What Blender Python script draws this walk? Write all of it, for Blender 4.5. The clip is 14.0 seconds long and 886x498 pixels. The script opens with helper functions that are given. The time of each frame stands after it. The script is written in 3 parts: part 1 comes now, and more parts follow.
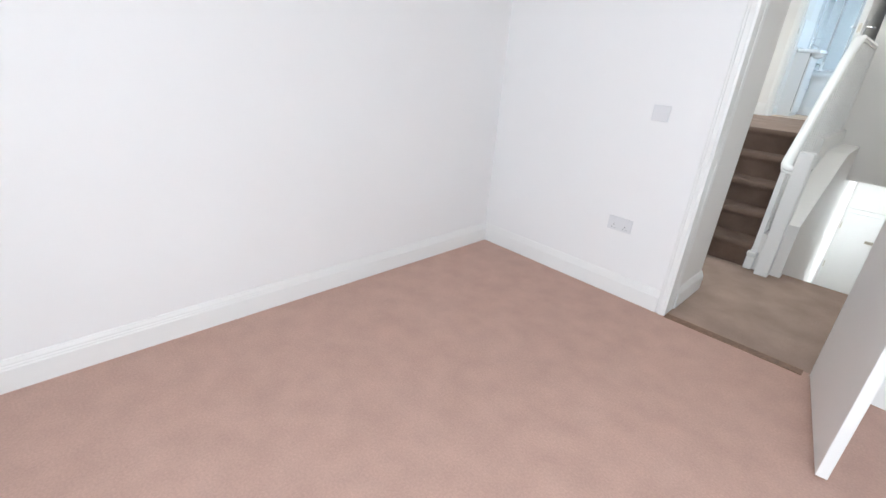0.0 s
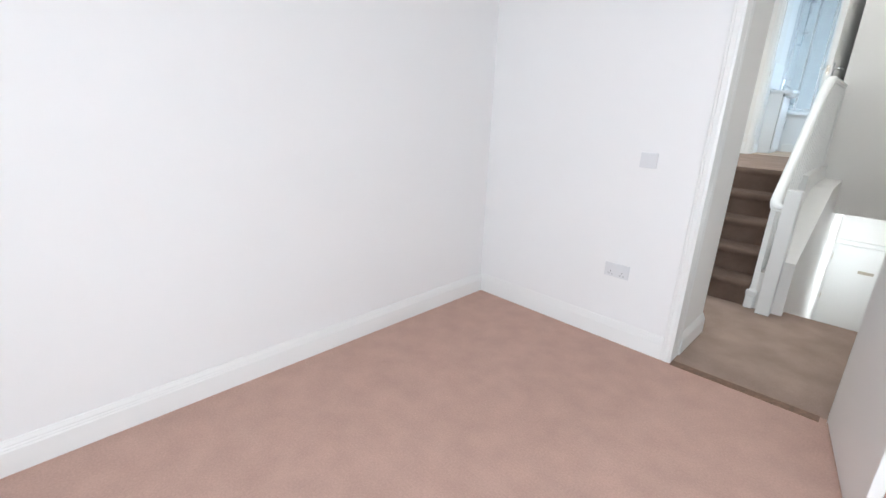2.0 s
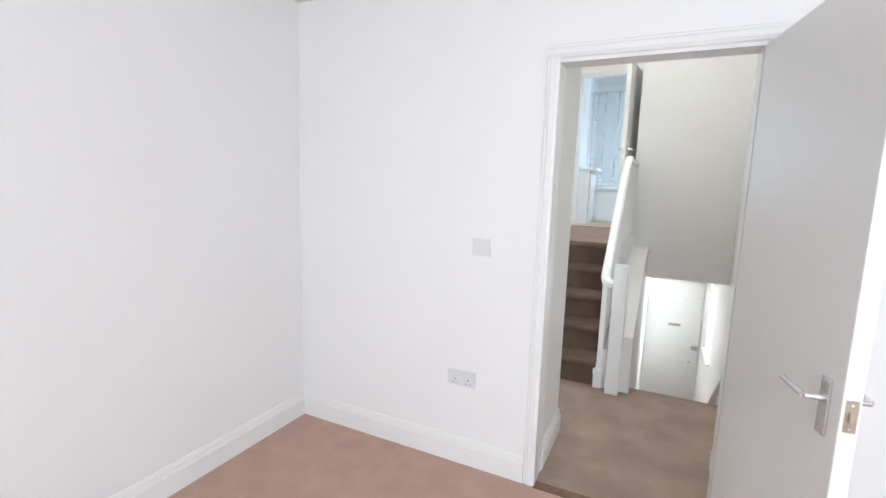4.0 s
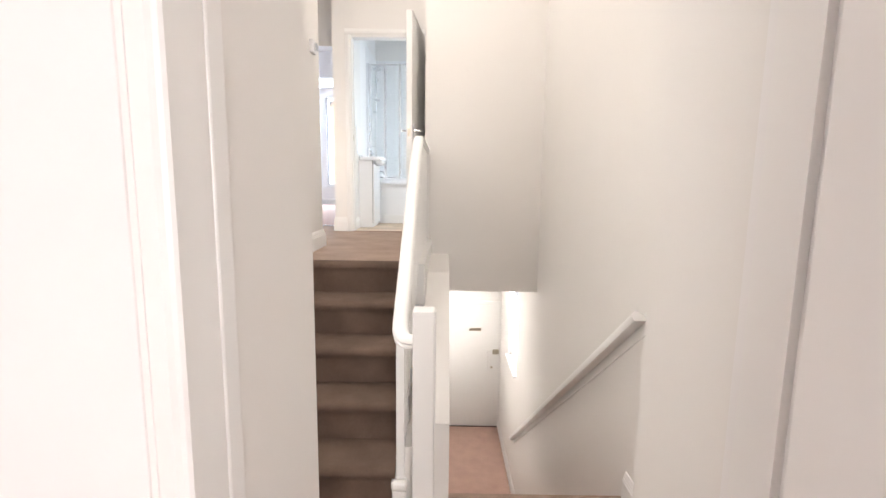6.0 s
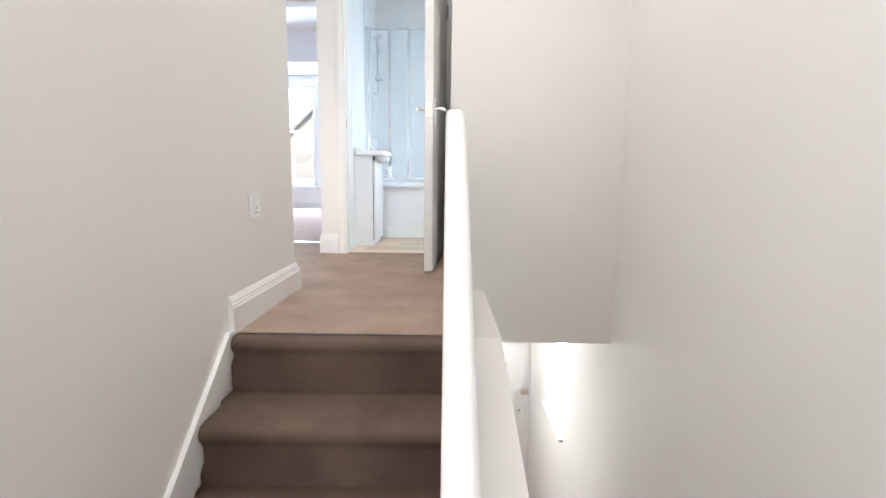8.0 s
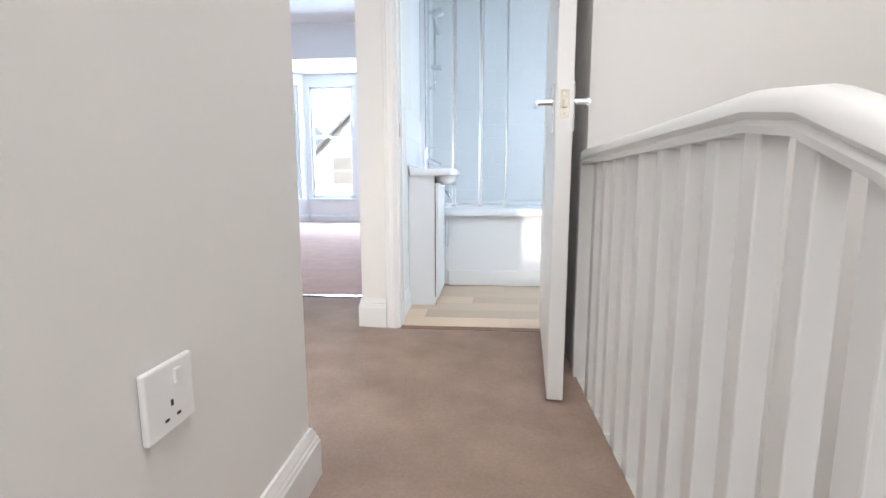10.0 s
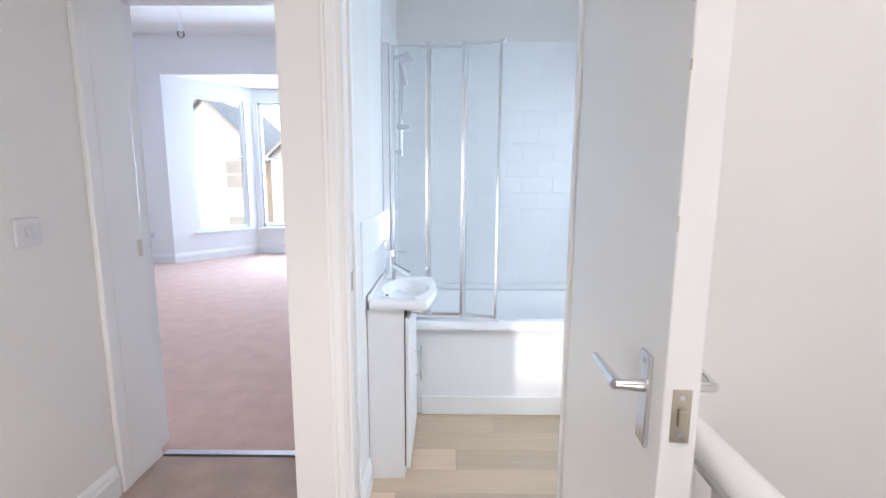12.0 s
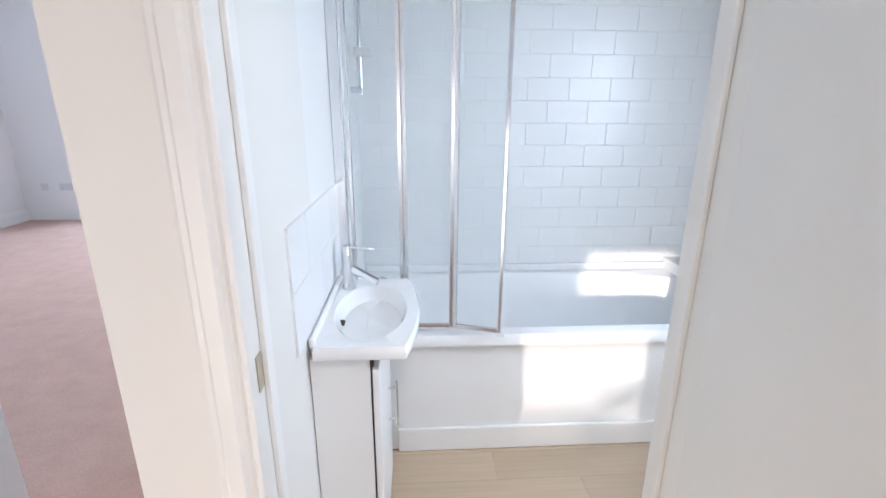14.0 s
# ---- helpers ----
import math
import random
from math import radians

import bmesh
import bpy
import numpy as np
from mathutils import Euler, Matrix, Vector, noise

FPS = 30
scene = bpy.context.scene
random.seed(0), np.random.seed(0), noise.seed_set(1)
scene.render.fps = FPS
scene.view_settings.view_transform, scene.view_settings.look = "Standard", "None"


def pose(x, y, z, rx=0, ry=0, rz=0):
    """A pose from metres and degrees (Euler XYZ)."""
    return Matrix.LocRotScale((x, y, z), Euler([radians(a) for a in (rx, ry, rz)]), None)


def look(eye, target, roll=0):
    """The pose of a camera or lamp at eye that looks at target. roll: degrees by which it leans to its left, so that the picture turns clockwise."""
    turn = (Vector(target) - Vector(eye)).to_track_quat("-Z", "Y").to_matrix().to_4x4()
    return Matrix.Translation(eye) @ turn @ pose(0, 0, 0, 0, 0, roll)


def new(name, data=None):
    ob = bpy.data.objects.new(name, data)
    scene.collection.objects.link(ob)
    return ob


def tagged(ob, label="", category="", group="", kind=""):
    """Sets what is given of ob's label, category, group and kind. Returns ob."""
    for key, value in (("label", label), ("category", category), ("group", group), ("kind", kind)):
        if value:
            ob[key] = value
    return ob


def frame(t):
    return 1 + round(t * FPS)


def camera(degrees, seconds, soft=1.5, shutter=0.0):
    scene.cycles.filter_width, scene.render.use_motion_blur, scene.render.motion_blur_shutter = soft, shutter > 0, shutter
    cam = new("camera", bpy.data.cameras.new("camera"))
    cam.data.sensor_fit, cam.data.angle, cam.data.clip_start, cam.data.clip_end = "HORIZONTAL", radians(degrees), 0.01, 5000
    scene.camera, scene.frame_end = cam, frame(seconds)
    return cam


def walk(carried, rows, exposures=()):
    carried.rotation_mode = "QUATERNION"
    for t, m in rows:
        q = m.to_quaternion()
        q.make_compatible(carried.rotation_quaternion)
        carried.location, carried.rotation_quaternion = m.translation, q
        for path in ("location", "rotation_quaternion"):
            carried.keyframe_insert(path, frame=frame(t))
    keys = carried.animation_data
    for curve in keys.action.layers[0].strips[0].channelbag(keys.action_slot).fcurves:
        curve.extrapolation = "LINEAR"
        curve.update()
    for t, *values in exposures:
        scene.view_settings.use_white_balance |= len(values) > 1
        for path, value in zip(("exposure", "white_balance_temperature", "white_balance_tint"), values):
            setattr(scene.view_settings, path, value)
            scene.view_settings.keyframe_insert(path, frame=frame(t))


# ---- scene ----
cam = camera(88.2, 14.0)
PATH = [
    (0, (2.238, -2.799, 1.403), (0.961, -1.476, 0.615), 4.8),
    (0.5, (2.263, -2.78, 1.395), (0.975, -1.492, 0.568), 4.0),
    (1, (2.252, -2.751, 1.389), (0.985, -1.463, 0.533), 3.6),
    (1.5, (2.225, -2.743, 1.39), (0.926, -1.408, 0.661), 2.9),
    (2, (2.182, -2.756, 1.444), (0.869, -1.374, 0.839), 2.4),
    (2.5, (2.121, -2.727, 1.471), (0.805, -1.298, 0.995), 1.9),
    (3, (2.058, -2.601, 1.469), (0.774, -1.108, 1.125), 1.8),
    (3.5, (2.009, -2.376, 1.478), (0.887, -0.744, 1.198), 1.8),
    (4, (1.979, -2.124, 1.483), (1.124, -0.338, 1.204), 1.8),
    (4.2, (1.958, -2.004, 1.48), (1.253, -0.153, 1.203), 2.0),
    (6.3, (1.829, -0.326, 1.467), (1.835, 1.655, 1.191), 0.4),
    (6.5, (1.828, -0.186, 1.466), (1.838, 1.794, 1.185), 0.3),
    (7, (1.809, 0.193, 1.481), (1.825, 2.174, 1.206), 0.5),
    (7.5, (1.732, 0.514, 1.483), (1.751, 2.494, 1.204), 0.6),
    (8, (1.609, 0.789, 1.511), (1.598, 2.77, 1.232), 0.6),
    (10.3, (1.21, 2.157, 1.768), (1.036, 4.13, 1.491), -0.1),
    (10.5, (1.18, 2.225, 1.833), (1.026, 4.198, 1.545), 0.3),
    (11, (1.195, 2.385, 1.99), (1.064, 4.359, 1.697), 0.3),
    (11.5, (1.198, 2.589, 2.128), (1.124, 4.566, 1.835), 0.2),
    (12, (1.169, 2.824, 2.259), (1.156, 4.801, 1.959), 0.3),
    (12.5, (1.142, 3.014, 2.359), (1.173, 4.993, 2.067), 0.3),
    (13, (1.143, 3.278, 2.343), (1.21, 5.232, 1.922), 0.0),
    (13.5, (1.138, 3.466, 2.34), (1.238, 5.389, 1.798), 0.3),
    (14, (1.121, 3.577, 2.332), (1.239, 5.49, 1.759), 0.3),
]
EXPOSURES = [(0.0, 1.05, 5850, 5), (4.2, 1.1, 5950, 6), (6.3, 1.35, 6850, 15), (6.7, 1.32, 6750, 14), (7.6, 1.3, 6300, 11), (8.2, 1.3, 6200, 11), (10.3, 1.15, 6100, 12), (12.0, 1.12, 6150, 15), (14.0, 1.08, 6350, 16)]
walk(cam, [(t, look(eye, target, roll)) for t, eye, target, roll in PATH], EXPOSURES)
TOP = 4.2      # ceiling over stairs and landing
L_BED, L_BATH, L_LOW, L_BAY, L_STAIR_FILL, L_ROOF_FILL, L_LOBBY = 45, 12, 13, 150, 7.0, 16.5, 3.0

# ---- world, sun, windows' light ----
SUN = Vector((0.68, 1.0, -0.205)).normalized()
world = bpy.data.worlds.new("sky")
scene.world = world
world.use_nodes = True
wn = world.node_tree
sky = wn.nodes.new("ShaderNodeTexSky")
sky.sky_type = "NISHITA"
sky.sun_disc = False
sky.sun_elevation = math.asin(-SUN.z)
sky.sun_rotation = math.atan2(-SUN.x, -SUN.y)
wn.links.new(sky.outputs[0], wn.nodes["Background"].inputs[0])
wn.nodes["Background"].inputs[1].default_value = 0.15
sun = new("sun", bpy.data.lights.new("sun", "SUN"))
sun.data.energy, sun.data.angle, sun.data.color = 1.3, radians(0.8), (1.0, 0.90, 0.78)
sun.matrix_world = look((0, 0, 20), Vector((0, 0, 20)) + SUN)


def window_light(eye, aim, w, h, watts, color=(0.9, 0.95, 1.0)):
    """An area lamp in a window's opening, in place of its daylight."""
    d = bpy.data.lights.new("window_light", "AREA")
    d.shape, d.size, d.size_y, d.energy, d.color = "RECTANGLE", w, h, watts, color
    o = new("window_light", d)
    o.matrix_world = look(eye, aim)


window_light((2.9, -4.3, 1.55), (2.5, 0, 1.1), 1.7, 1.3, L_BED, (0.96, 0.98, 1.0))
window_light((2.62, 4.6, 2.4), (1.6, 4.7, 2.0), 0.5, 0.9, L_BATH, (0.72, 0.87, 1.0))
window_light((2.84, 5.06, -0.15), (1.9, 5.06, -0.5), 0.62, 1.1, L_LOW, (1.0, 0.97, 0.93))
window_light((-1.1, 10.95, 2.6), (-1.0, 6, 2.0), 1.9, 2.0, L_BAY, (0.60, 0.79, 1.0))
# Fill lamp at the added window beside the half landing.
window_light((0.80, 0.95, 1.85), (2.0, 1.7, 1.0), 0.5, 1.5, L_STAIR_FILL, (1.0, 0.96, 0.91))
# Lamp of the invented roof light, added to brighten stairwell and landing.
window_light((1.5, 2.4, TOP + 0.08), (1.5, 2.4, 0.0), 0.7, 1.1, L_ROOF_FILL, (1.0, 0.945, 0.875))
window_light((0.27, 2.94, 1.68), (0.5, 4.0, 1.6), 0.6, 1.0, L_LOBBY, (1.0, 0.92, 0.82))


# ---- materials ----
def material(name, color, rough=0.5, metal=0.0, var=0.04, scale=6.0, fine=0.0, fine_scale=150.0, bump=0.0, bump_scale=120.0, depth=0.002, coat=0.0, spread=0.0):
    m = bpy.data.materials.new(name)
    m.use_nodes = True
    t, nodes, link = m.node_tree, m.node_tree.nodes, m.node_tree.links
    b = nodes["Principled BSDF"]
    b.inputs["Roughness"].default_value = rough
    b.inputs["Metallic"].default_value = metal
    b.inputs["Coat Weight"].default_value = coat
    co = nodes.new("ShaderNodeTexCoord")

    def noise_node(s, detail=4.0):
        n = nodes.new("ShaderNodeTexNoise")
        n.inputs["Scale"].default_value, n.inputs["Detail"].default_value = s, detail
        link.new(co.outputs["Object"], n.inputs["Vector"])
        return n.outputs["Fac"]

    def scaled(v, k, off):
        n = nodes.new("ShaderNodeMath")
        n.operation, n.inputs[1].default_value, n.inputs[2].default_value = "MULTIPLY_ADD", k, off
        link.new(v, n.inputs[0])
        return n.outputs[0]

    value = scaled(noise_node(scale), 2 * var, 1 - var)
    if fine:
        f = scaled(noise_node(fine_scale, 2.0), 2 * fine, 1 - fine)
        n = nodes.new("ShaderNodeMath")
        n.operation = "MULTIPLY"
        link.new(value, n.inputs[0]), link.new(f, n.inputs[1])
        value = n.outputs[0]
    if spread:
        info = nodes.new("ShaderNodeObjectInfo")
        f = scaled(info.outputs["Random"], 2 * spread, 1 - spread)
        n = nodes.new("ShaderNodeMath")
        n.operation = "MULTIPLY"
        link.new(value, n.inputs[0]), link.new(f, n.inputs[1])
        value = n.outputs[0]
    h = nodes.new("ShaderNodeVectorMath")
    h.operation = "SCALE"
    h.inputs[0].default_value = color
    link.new(value, h.inputs["Scale"])
    link.new(h.outputs[0], b.inputs["Base Color"])
    link.new(scaled(noise_node(scale * 2.5), 0.1 * rough, rough * 0.95), b.inputs["Roughness"])
    if bump:
        n = nodes.new("ShaderNodeBump")
        n.inputs["Strength"].default_value, n.inputs["Distance"].default_value = bump, depth
        link.new(noise_node(bump_scale, 6.0), n.inputs["Height"])
        link.new(n.outputs[0], b.inputs["Normal"])
    return m


def glass_material(name, tint, gloss=0.08):
    """Thin clear glass: straight through, with a sheen that grows at grazing angles."""
    m = bpy.data.materials.new(name)
    m.use_nodes = True
    nodes, link = m.node_tree.nodes, m.node_tree.links
    nodes.remove(nodes["Principled BSDF"])
    tr, gl, mx, lw = (nodes.new("ShaderNode" + k) for k in ("BsdfTransparent", "BsdfGlossy", "MixShader", "LayerWeight"))
    tr.inputs[0].default_value = (*tint, 1)
    gl.inputs["Roughness"].default_value = 0.02
    lw.inputs[0].default_value = gloss * 2
    link.new(lw.outputs["Fresnel"], mx.inputs[0])
    link.new(tr.outputs[0], mx.inputs[1]), link.new(gl.outputs[0], mx.inputs[2])
    link.new(mx.outputs[0], nodes["Material Output"].inputs[0])
    return m


WALL = material("wall_paint", (0.80, 0.782, 0.757), 0.6, var=0.02, scale=1.5, bump=0.12, bump_scale=90, depth=0.001)
WALLW = material("bedroom_paint", (0.83, 0.82, 0.815), 0.6, var=0.015, scale=1.5, bump=0.12, bump_scale=90, depth=0.001)
CEIL = material("ceiling_paint", (0.82, 0.80, 0.78), 0.7, var=0.02, scale=1.2)
GLOSS = material("white_gloss_paint", (0.83, 0.825, 0.81), 0.3, var=0.012, scale=1.5)
CARPET = material("beige_carpet", (0.56, 0.375, 0.308), 0.95, var=0.16, scale=7, fine=0.16, fine_scale=110, bump=0.8, bump_scale=420, depth=0.004)
# Same brown carpet as the landings, darkened to hold the flight's shade.
SHADED_STAIRC = material("shaded_brown_stair_carpet", (0.135, 0.089, 0.066), 0.95, var=0.5, scale=6, fine=0.16, fine_scale=110, bump=0.8, bump_scale=420, depth=0.004)
LANDC = material("brown_landing_carpet", (0.385, 0.285, 0.23), 0.95, var=0.34, scale=5, fine=0.16, fine_scale=110, bump=0.8, bump_scale=420, depth=0.004)
CHROME = material("chrome", (0.78, 0.79, 0.81), 0.16, metal=1.0, var=0.03)
BRASS = material("brushed_latch_steel", (0.55, 0.50, 0.42), 0.3, metal=1.0, var=0.06, scale=40)
CERAMIC = material("white_ceramic", (0.86, 0.87, 0.88), 0.08, var=0.01)
ACRYLIC = material("white_acrylic", (0.84, 0.85, 0.86), 0.18, var=0.015, scale=3)
PANEL = material("white_panel", (0.82, 0.82, 0.82), 0.35, var=0.015, scale=2)
TILE = material("white_wall_tile", (0.82, 0.83, 0.84), 0.28, var=0.01, scale=4, spread=0.01)
GROUT = material("grout", (0.84, 0.845, 0.85), 0.8, var=0.03, scale=20)
PLASTIC = material("white_plastic", (0.88, 0.88, 0.87), 0.35, var=0.01)
GREYPL = material("pale_grey_plastic", (0.70, 0.70, 0.71), 0.35, var=0.01)
# Near-black for joints; also paints in the shade of gaps and holes.
DARK = material("dark_joint_and_gap_shade", (0.03, 0.028, 0.025), 0.6)
BAR = material("worn_gripper_wood", (0.21, 0.12, 0.075), 0.5, var=0.5, scale=22, fine=0.4, fine_scale=70, bump=0.5, bump_scale=50)
LAMPGLASS = glass_material("bulb_glass", (0.95, 0.95, 0.95), 0.15)
GLASS = glass_material("screen_glass", (0.985, 0.992, 0.99), 0.03)
PANE = glass_material("window_glass", (0.98, 0.99, 0.99), 0.015)
FROST = bpy.data.materials.new("frosted_glass")
FROST.use_nodes = True
FROST.node_tree.nodes.remove(FROST.node_tree.nodes["Principled BSDF"])
ft = FROST.node_tree.nodes.new("ShaderNodeBsdfTranslucent")
ft.inputs[0].default_value = (0.85, 0.88, 0.9, 1)
FROST.node_tree.links.new(ft.outputs[0], FROST.node_tree.nodes["Material Output"].inputs[0])
UPVC = material("white_window_frame", (0.82, 0.83, 0.84), 0.3, var=0.01)
BRICK = material("pale_render", (0.80, 0.78, 0.77), 0.85, var=0.12, scale=1.2, fine=0.15, fine_scale=14)
SLATE = material("slate", (0.42, 0.45, 0.50), 0.7, var=0.2, scale=2)
EARTH = material("pale_paving", (0.32, 0.31, 0.29), 0.9, var=0.2, scale=0.4)


def plank_material():
    m = material("pale_oak_vinyl", (0.60, 0.465, 0.335), 0.4, var=0.14, scale=3, spread=0.22, bump=0.05)
    t = m.node_tree
    co = next(n for n in t.nodes if n.type == "TEX_COORD")
    mp = t.nodes.new("ShaderNodeMapping")
    mp.inputs["Scale"].default_value = (0.9, 14.0, 1.0)
    t.links.new(co.outputs["Object"], mp.inputs["Vector"])
    for n in t.nodes:
        if n.type == "TEX_NOISE":
            t.links.new(mp.outputs[0], n.inputs["Vector"])
    return m


PLANK = plank_material()


# ---- builders ----
def mesh_object(name, bm, mat, parent=None, smooth=False):
    bmesh.ops.recalc_face_normals(bm, faces=bm.faces)
    me = bpy.data.meshes.new(name)
    bm.to_mesh(me)
    bm.free()
    me.materials.append(mat)
    if smooth:
        me.polygons.foreach_set("use_smooth", [True] * len(me.polygons))
        me.set_sharp_from_angle(angle=radians(40))
    o = new(name, me)
    if parent:
        o.parent = parent
        o.matrix_parent_inverse = parent.matrix_basis.inverted()
    return o


def part(name, bm, mat, parent, label="", smooth=False):
    return tagged(mesh_object(name, bm, mat, parent, smooth), label)


def thing(name, at, label, category, group=""):
    o = new(name)
    o.empty_display_size = 0.05
    o.matrix_basis = Matrix.Translation(at)
    return tagged(o, label, category, group)


def setting(name, bm, mat, label=""):
    return tagged(mesh_object(name, bm, mat), label, kind="structure")


def add_box(bm, x0, y0, z0, x1, y1, z1, bevel=0.0, segs=2, m=None):
    r = bmesh.ops.create_cube(bm, size=1)
    mt = Matrix.Translation(((x0 + x1) / 2, (y0 + y1) / 2, (z0 + z1) / 2)) @ Matrix.Diagonal((x1 - x0, y1 - y0, z1 - z0, 1))
    bmesh.ops.transform(bm, matrix=(m @ mt) if m else mt, verts=r["verts"])
    if bevel:
        es = list({e for v in r["verts"] for e in v.link_edges})
        bmesh.ops.bevel(bm, geom=es, offset=bevel, segments=segs, affect="EDGES", profile=0.5)
    return bm


def box(x0, y0, z0, x1, y1, z1, bevel=0.0, segs=2, m=None):
    return add_box(bmesh.new(), x0, y0, z0, x1, y1, z1, bevel, segs, m)


def add_rod(bm, p, q, r, r2=None, n=16):
    p, q = Vector(p), Vector(q)
    d = q - p
    bmesh.ops.create_cone(bm, cap_ends=True, segments=n, radius1=r, radius2=r if r2 is None else r2, depth=d.length,
                          matrix=Matrix.Translation((p + q) / 2) @ d.to_track_quat("Z", "Y").to_matrix().to_4x4())
    return bm


def rod(p, q, r, r2=None, n=16):
    return add_rod(bmesh.new(), p, q, r, r2, n)


def sweep(profile, path, up=(0, 0, 1), closed=False, bm=None):
    """A profile (side, up) carried along a path of points."""
    bm = bm or bmesh.new()
    pts = [Vector(p) for p in path]
    rings = []
    for i, p in enumerate(pts):
        a, b = pts[max(i - 1, 0)], pts[min(i + 1, len(pts) - 1)]
        t = (b - a).normalized()
        s = t.cross(Vector(up)).normalized()
        u = s.cross(t).normalized()
        k = 1.0
        if 0 < i < len(pts) - 1:
            k = 1 / max(0.5, (p - a).normalized().dot(t))
        rings.append([bm.verts.new(p + s * (x * k if abs(t.z) < 0.02 else x) + u * y) for x, y in profile])
    n = len(profile)
    for r0, r1 in zip(rings, rings[1:]):
        for j in range(n):
            bm.faces.new((r0[j], r0[(j + 1) % n], r1[(j + 1) % n], r1[j]))
    bm.faces.new(rings[0]), bm.faces.new(rings[-1][::-1])
    return bm


def prism(outline, axis, a0, a1):
    """An outline extruded along x, y or z."""
    bm = bmesh.new()
    put = {"x": lambda a, p: (a, p[0], p[1]), "y": lambda a, p: (p[0], a, p[1]), "z": lambda a, p: (p[0], p[1], a)}[axis]
    lo, hi = [bm.verts.new(put(a0, p)) for p in outline], [bm.verts.new(put(a1, p)) for p in outline]
    n = len(outline)
    for j in range(n):
        bm.faces.new((lo[j], lo[(j + 1) % n], hi[(j + 1) % n], hi[j]))
    bm.faces.new(lo), bm.faces.new(hi[::-1])
    return bm


def wall(name, axis, p0, p1, a0, a1, z0, z1, mat=None, holes=(), label=""):
    """A wall p0..p1 thick, running along the other axis from a0 to a1, with holes (a0, a1, z0, z1) through it."""
    ca = sorted({a0, a1, *[v for h in holes for v in h[:2] if a0 < v < a1]})
    cz = sorted({z0, z1, *[v for h in holes for v in h[2:] if z0 < v < z1]})
    def solid(i, j):
        if not (0 <= i < len(ca) - 1 and 0 <= j < len(cz) - 1):
            return False
        a, z = (ca[i] + ca[i + 1]) / 2, (cz[j] + cz[j + 1]) / 2
        return not any(h[0] < a < h[1] and h[2] < z < h[3] for h in holes)
    bm = bmesh.new()
    cache = {}
    def v(p, a, z):
        key = (p, a, z)
        if key not in cache:
            cache[key] = bm.verts.new((p, a, z) if axis == "x" else (a, p, z))
        return cache[key]
    for i in range(len(ca) - 1):
        for j in range(len(cz) - 1):
            if not solid(i, j):
                continue
            A, B, C, D = ca[i], ca[i + 1], cz[j], cz[j + 1]
            for p in (p0, p1):
                bm.faces.new((v(p, A, C), v(p, B, C), v(p, B, D), v(p, A, D)))
            for di, dj, q in ((-1, 0, ((A, C), (A, D))), (1, 0, ((B, C), (B, D))), (0, -1, ((A, C), (B, C))), (0, 1, ((A, D), (B, D)))):
                if not solid(i + di, j + dj):
                    bm.faces.new((v(p0, *q[0]), v(p0, *q[1]), v(p1, *q[1]), v(p1, *q[0])))
    return setting(name, bm, mat or WALL, label)


SKIRT = [(0, 0), (0.018, 0), (0.018, 0.100), (0.015, 0.106), (0.015, 0.112), (0.0115, 0.118), (0.0115, 0.124), (0.007, 0.136), (0.005, 0.143), (0, 0.145)]


def skirting(points, z=0.0, scale=1.0):
    """A moulded board along the foot of a wall; the room lies to the right of the way it runs."""
    return setting("baseboard", sweep([(x, y * scale) for x, y in SKIRT], [(*p, z) for p in points]), GLOSS, "white gloss moulded skirting board")


ARCH = [(0, 0), (0.058, 0), (0.058, 0.010), (0.052, 0.014), (0.044, 0.014), (0.038, 0.020), (0.016, 0.020), (0.010, 0.015), (0.004, 0.013), (0, 0.009)]


def architrave(plane, sign, a0, a1, z0, z1, legs="lrt"):
    """A moulded frame round a door hole in a wall across y; sign: the way in which it stands proud."""
    w = 0.058
    def bar(outline, m):
        bm = prism(outline, "z", 0, 1)
        bmesh.ops.transform(bm, matrix=m, verts=bm.verts)
        return setting("trim", bm, GLOSS, "white gloss moulded door architrave")
    if "l" in legs:
        bar([(-x, sign * y) for x, y in ARCH], Matrix.Translation((a0, plane, z0)) @ Matrix.Diagonal((1, 1, z1 - z0, 1)))
    if "r" in legs:
        bar([(x, sign * y) for x, y in ARCH], Matrix.Translation((a1, plane, z0)) @ Matrix.Diagonal((1, 1, z1 - z0, 1)))
    if "t" in legs:
        bm = bmesh.new()
        lo = [bm.verts.new((a0 - w, plane + sign * y, z1 + x)) for x, y in ARCH]
        hi = [bm.verts.new((a1 + w, plane + sign * y, z1 + x)) for x, y in ARCH]
        n = len(ARCH)
        for j in range(n):
            bm.faces.new((lo[j], lo[(j + 1) % n], hi[(j + 1) % n], hi[j]))
        bm.faces.new(lo), bm.faces.new(hi[::-1])
        setting("trim", bm, GLOSS, "white gloss moulded door architrave")


H = 0.993      # upper landing above the bedroom floor
LOW = -2.318   # entrance hall floor

# ---- bedroom ----
setting("floor", box(-0.1, -4.45, -0.12, 4.0, 0.03, 0.0), CARPET, "beige pink fitted carpet of the bedroom")
wall("wall_west", "x", -0.12, 0.0, -4.45, 0.0, 0, 2.48, WALLW)
wall("wall_north", "y", 0.0, 0.12, -0.12, 4.0, 0, 2.48, WALLW, [(1.508, 2.275, 0, 2.05)])
wall("wall_south", "y", -4.5, -4.25, -0.12, 4.0, 0, 2.48, WALLW, [(2.0, 3.8, 0.85, 2.2)])
wall("wall_east", "x", 3.9, 4.05, -4.25, 0.0, 0, 2.48, WALLW)
setting("ceiling", box(-0.12, -4.5, 2.48, 4.05, 0.12, 2.6), CEIL)
